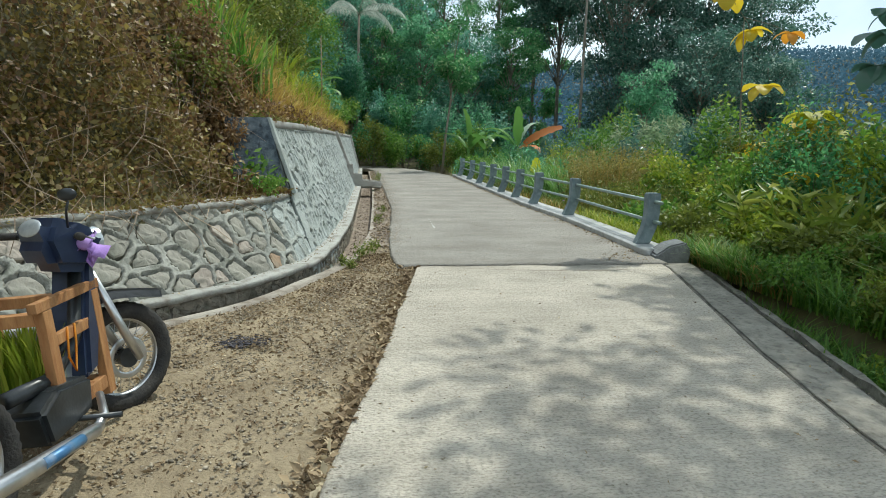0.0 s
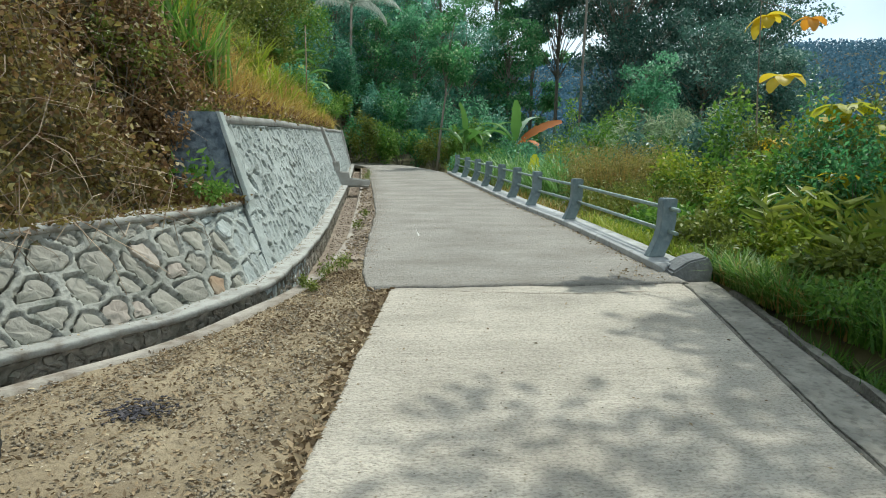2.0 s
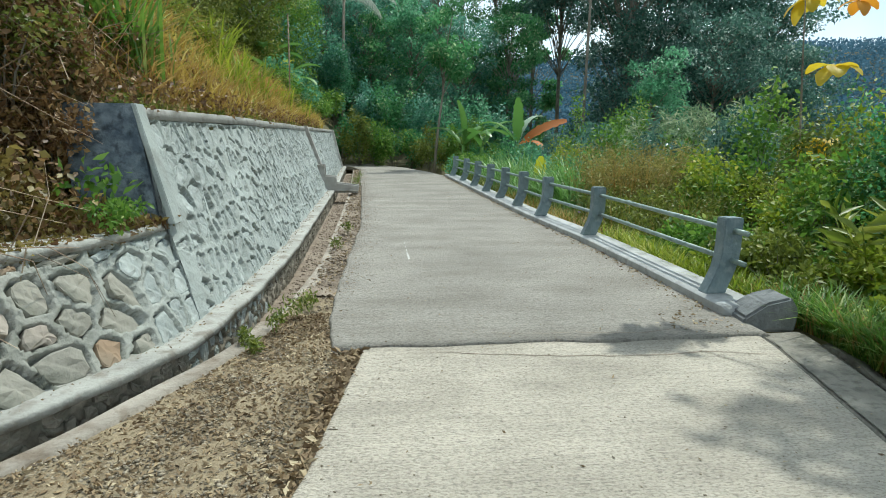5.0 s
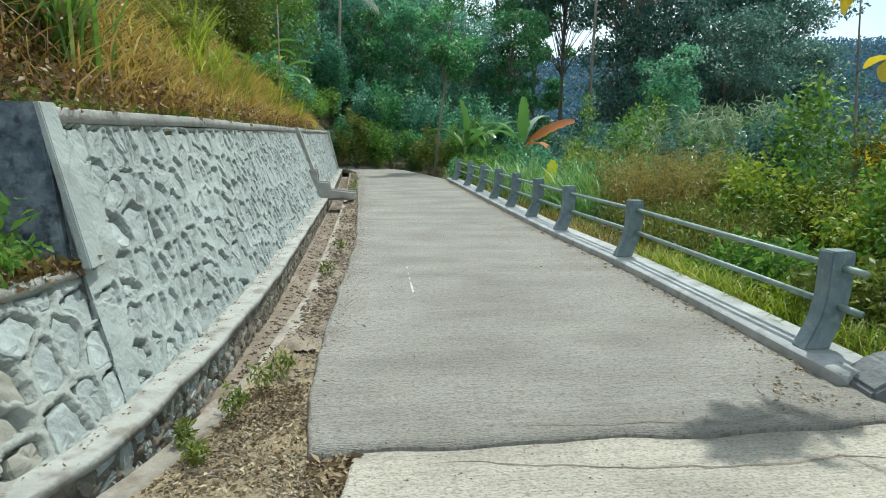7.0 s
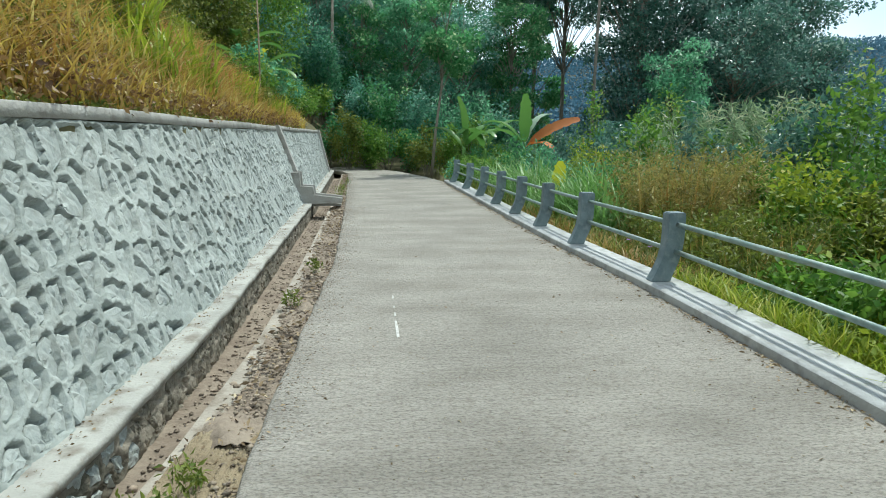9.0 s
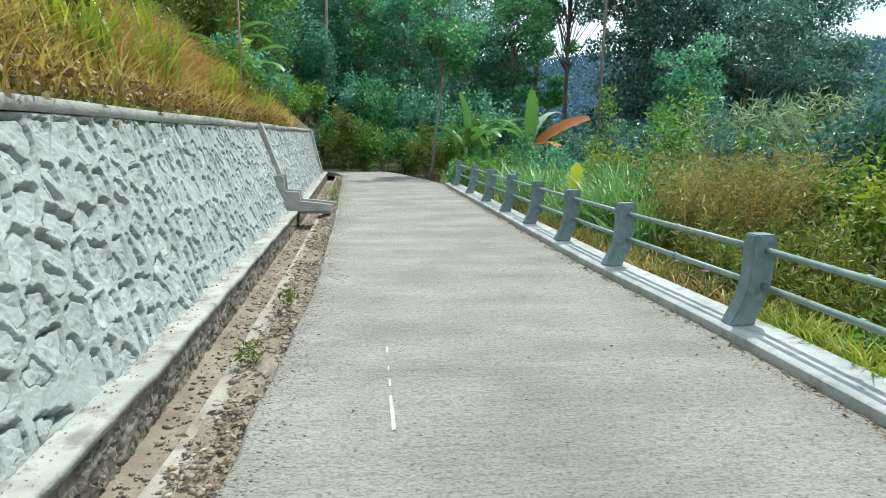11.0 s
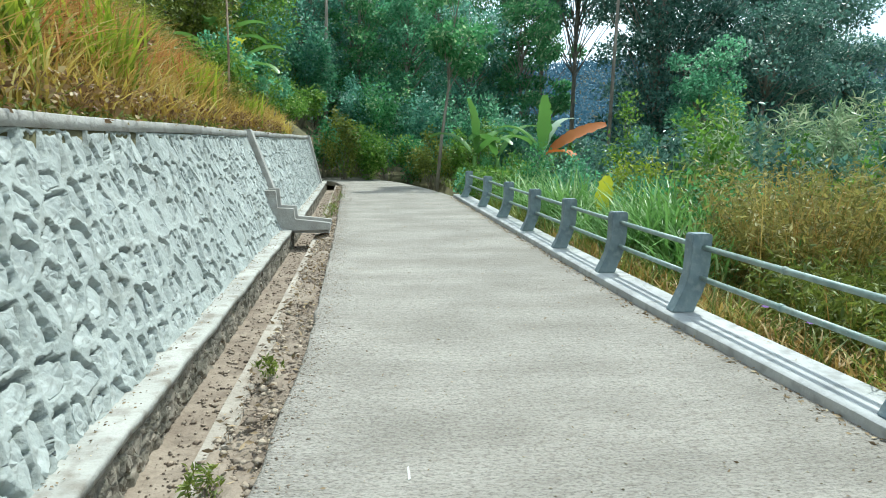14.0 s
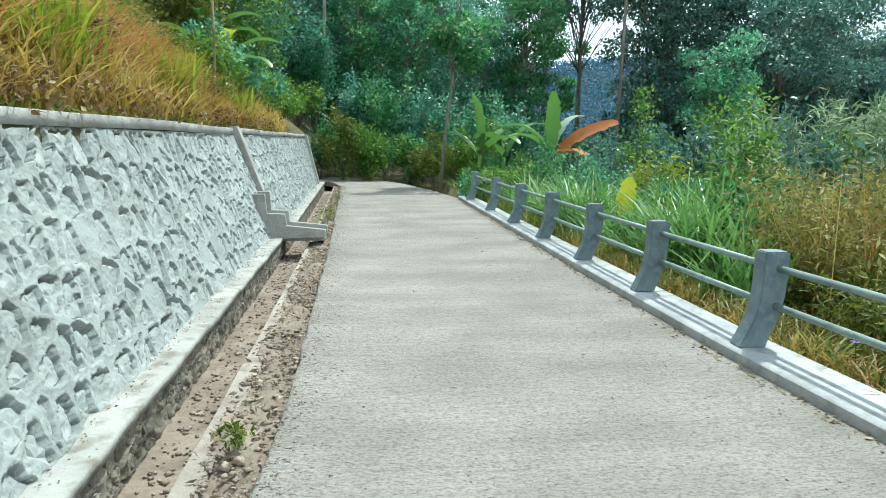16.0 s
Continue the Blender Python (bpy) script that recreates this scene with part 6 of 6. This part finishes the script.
part("strand", tubed([(CX1 + 0.02, 0.70, 0.63), (CX1 + 0.026, 0.66, 0.5), (CX1 + 0.024, 0.70, 0.42), (CX1 + 0.024, 0.74, 0.55), (CX1 + 0.02, 0.76, 0.63)], 0.005, 6), L_ORANGE, cord, smooth=True)

# ---------------------------------------------------------------- litter, clods, weeds, marks


def pebbles(P, size, squash=0.6):
    """Small angular stones of eight faces."""
    n = len(P)
    base = np.array([[1, 0, 0], [0, 1, 0], [-1, 0, 0], [0, -1, 0], [0, 0, 1], [0, 0, -0.5]], float)
    v = base[None] * (1 + rng.uniform(-0.35, 0.35, (n, 6, 1)))
    a = rng.uniform(0, 6.28, n)
    c, s = np.cos(a)[:, None], np.sin(a)[:, None]
    v = np.stack([v[..., 0] * c - v[..., 1] * s, v[..., 0] * s + v[..., 1] * c, v[..., 2] * squash], -1)
    v = v * size[:, None, None] + P[:, None]
    f = np.array([[0, 1, 4], [1, 2, 4], [2, 3, 4], [3, 0, 4], [1, 0, 5], [2, 1, 5], [3, 2, 5], [0, 3, 5]])
    return v.reshape(-1, 3), (np.arange(n)[:, None, None] * 6 + f[None]).reshape(-1, 3)


def on_verge(n, y0, y1, power=1.0):
    y = y0 + (y1 - y0) * rng.uniform(0, 1, n)
    l = soft(DITCH_LIP, np.maximum(y, 2.0)) + np.minimum(y - 2.0, 0) + LIP_W
    r = np.where(y < 6.87, soft(NEAR_L, y, 0.2), soft(FAR_L, y, 0.2)) - 0.01
    u = rng.uniform(0, 1, n) ** power
    x = l + (r - l) * u
    return np.stack([x, y, near_z(y) - 0.03 - 0.02 * (1 - u)], -1)


P = on_verge(17000, 1.2, 7.6)
stuff("verge_gravel", [pebbles(P, rng.uniform(0.004, 0.012, len(P)) * rng.choice([1, 1, 1, 1.6], len(P)))], M_PEBBLE, "loose gravel of the verge", "gravel")
P = on_verge(15000, 1.2, 7.8)
P[:, 2] += 0.012
stuff("verge_litter", [leaf_arrays(P, rng.uniform(0.012, 0.045, len(P)), 0.45, 0.0, spread=np.array([1, 1, 0.35]))], L_LITTER, "brown leaf litter on the gravel", "leaf litter")
y = rng.uniform(2.0, 6.85, 1500)
P = np.stack([soft(NEAR_L, y, 0.2) - np.abs(rng.normal(0, 0.06, 1500)), y, near_z(y) - 0.01], -1)
stuff("edge_litter", [leaf_arrays(P, rng.uniform(0.03, 0.08, 1500), 0.5, 0.0, spread=np.array([1, 1, 0.3]))], L_LITTER, "reddish dead leaves along the slab edge", "leaf litter")


def on_road(n):
    y = rng.uniform(1.5, 29, n) ** 1.0
    near = y < 6.87
    l = np.where(near, soft(NEAR_L, y, 0.2), soft(FAR_L, y, 0.2)) + 0.04
    r = np.where(near, soft(STRIP_R, y, 0.2), 3.42)
    u = rng.beta(0.7, 0.7, n)
    return np.stack([l + (r - l) * u, y, np.where(near, near_z(y), ROAD_Z) + 0.006], -1)


P = on_road(600)
stuff("road_litter", [leaf_arrays(P, rng.uniform(0.010, 0.038, len(P)), 0.4, 0.0, spread=np.array([1, 1, 0.18]))], L_LITTER, "small dead leaves scattered on the road", "leaf litter")
P = on_road(3000)
stuff("road_grit", [pebbles(P - np.array([0, 0, 0.004]), rng.uniform(0.003, 0.009, len(P)))], M_PEBBLE, "grit on the road", "gravel")
y = rng.uniform(7.5, 25, 1400)
P = np.stack([soft(KERB_IN, y) - np.abs(rng.normal(0, 0.07, 1400)) - 0.01, y, np.full(1400, ROAD_Z + 0.006)], -1)
stuff("kerb_litter", [leaf_arrays(P, rng.uniform(0.015, 0.05, 1400), 0.4, 0.0, spread=np.array([1, 1, 0.2]))], L_LITTER, "litter gathered along the kerb", "leaf litter")
P = np.stack([rng.normal(3.2, 0.18, 90), rng.normal(7.25, 0.16, 90), np.full(90, 0.124)], -1)
stuff("joint_litter", [leaf_arrays(P, rng.uniform(0.015, 0.045, 90), 0.45, 0.0, spread=np.array([1, 1, 0.25]))], L_LITTER, "dead leaves piled at the kerb end", "leaf litter")


def in_soil(n, spread=1.0):
    y = rng.uniform(7.9, 30, n)
    l, r = soft(DITCH_LIP, y) + LIP_W * 0.3, soft(FAR_L, y, 0.2)
    u = rng.uniform(0, 1, n)
    return np.stack([l + (r - l) * u, y, 0.015 + 0.06 * u], -1)


P = in_soil(9000)
stuff("soil_clods", [pebbles(P, rng.gamma(1.3, 0.007, len(P)).clip(0.003, 0.055), 0.55)], M_CLOD, "broken clods of dry soil beside the slab", "soil clods")
y = rng.uniform(2.5, 30, 3600)
P = np.stack([soft(LEDGE_OUT, y) + rng.uniform(0.02, 0.25, 3600), y, np.full(3600, -0.165)], -1)
stuff("ditch_rubble", [pebbles(P, rng.gamma(1.5, 0.006, 3600).clip(0.003, 0.03), 0.6)], M_CLOD, "soil and rubble in the ditch", "rubble")
y = rng.uniform(8.3, 30, 9000)
P = np.stack([soft(FAR_L, y, 0.2) + 0.01 + np.abs(rng.normal(0, 0.13, 9000)), y, np.full(9000, ROAD_Z + 0.001)], -1)
stuff("edge_soil", [pebbles(P, rng.gamma(1.2, 0.0028, 9000).clip(0.0015, 0.012), 0.4)], M_CLOD, "brown soil crumbs strewn on the slab edge", "soil crumbs")
P = in_soil(1300)
P[:, 2] += 0.02
stuff("soil_litter", [leaf_arrays(P, rng.uniform(0.02, 0.07, len(P)), 0.4, 0.0, spread=np.array([1, 1, 0.4]))], L_LITTER, "dead leaves on the soil strip", "leaf litter")
y = 3 + 26 * rng.uniform(0, 1, 1300) ** 0.8
P = np.stack([soft(LEDGE_OUT, y) - rng.uniform(0, 1, 1300) ** 0.35 * LEDGE_W, y, wob(y) + 0.006], -1)
stuff("ledge_litter", [leaf_arrays(P, rng.uniform(0.008, 0.026, 1300), 0.5, 0.0, spread=np.array([1, 1, 0.3]))], L_LITTER, "crumbs and dead leaves on the ledge", "leaf litter")
for x, y, s in ((-0.12, 7.35, 0.24), (-0.02, 7.75, 0.26), (-0.30, 7.1, 0.18), (0.10, 8.0, 0.22), (-0.2, 6.9, 0.16), (0.2, 11.0, 0.18), (0.28, 12.3, 0.2), (0.33, 20.3, 0.4), (0.30, 21.2, 0.35), (0.35, 24.5, 0.4)):
    bush("weed", (x, y, 0.02), (0.20 * s / 0.4, 0.20 * s / 0.4, s), L_OLIVE, "small yellow-green weed at the ditch edge", 130, 0.045, "weed", 4, 0.35)
bush("weed", (-1.34, 7.40, LOW_Z - 0.02), (0.28, 0.2, 0.45), L_GREEN, "broad-leaved green weed against the dark wall end", 84, 0.10, "weed", 5, 0.55)
bush("weed", (-1.10, 7.18, LOW_Z - 0.02), (0.25, 0.25, 0.28), L_GREEN, "low green weed on the wall cap", 300, 0.05, "weed", 4, 0.5)

# white paint stroke on the road, and made-up crumbs for a dark patch on the gravel
bm = bmesh.new()
for y0, y1, w in ((9.80, 10.22, 0.02), (10.34, 10.46, 0.013), (10.60, 10.67, 0.010), (10.9, 11.02, 0.012)):
    x = 1.07 + 0.02 * (y0 - 9.8)
    extrude_outline(bm, [(x, y0), (x + w, y0 + 0.01), (x + w * 1.15, (y0 + y1) / 2), (x + w, y1), (x + 0.004, y1 - 0.01)], "z", ROAD_Z + 0.001, ROAD_Z + 0.005)
setting(part("paint_mark", bm, M_WHITE), "short white paint stroke on the road", "road marking")
P = np.stack([rng.normal(-0.92, 0.085, 260), rng.normal(4.42, 0.075, 260), np.full(260, 0.04)], -1)
stuff("ash_patch", [pebbles(P, rng.uniform(0.006, 0.018, 260), 0.4)], M_DARKCRUMB, "black crumbs put in for a dark leaf patch on the gravel", "ash")
for x, y in ((4.35, 12.55), (4.25, 12.95)):
    fl = thing("flower", "small violet flower on a stalk behind the railing", "flower", "violet flowers", m=pose(x, y, float(ground_z(x, y))))
    part("stalk", tubed([(0, 0, -0.05), (0.01, 0, 0.16), (0, 0.01, 0.3)], 0.004, 5), L_GREEN, fl)
    for k in range(5):
        a = k * 1.257
        bm = bmesh.new()
        vs = [bm.verts.new(q) for q in ((0, 0.01, 0.3), (0.02 * math.cos(a - 0.6), 0.02 * math.sin(a - 0.6) + 0.01, 0.315), (0.035 * math.cos(a), 0.035 * math.sin(a) + 0.01, 0.31), (0.02 * math.cos(a + 0.6), 0.02 * math.sin(a + 0.6) + 0.01, 0.315))]
        bm.faces.new(vs)
        part("petal", bm, L_VIOLET, fl)

# ---------------------------------------------------------------- stones set into the walls
set_stones(*tall, M_STONE, 300, 0.006, (0.002, 0.020), 0.019)
set_stones(*low, M_STONE_OLD, 300, 0.06, (-0.004, 0.012), 0.012, M_STONE_PALE)
set_stones(*foot, M_DITCHSTONE, 150, 0.0, (0.0, 0.015), 0.006)
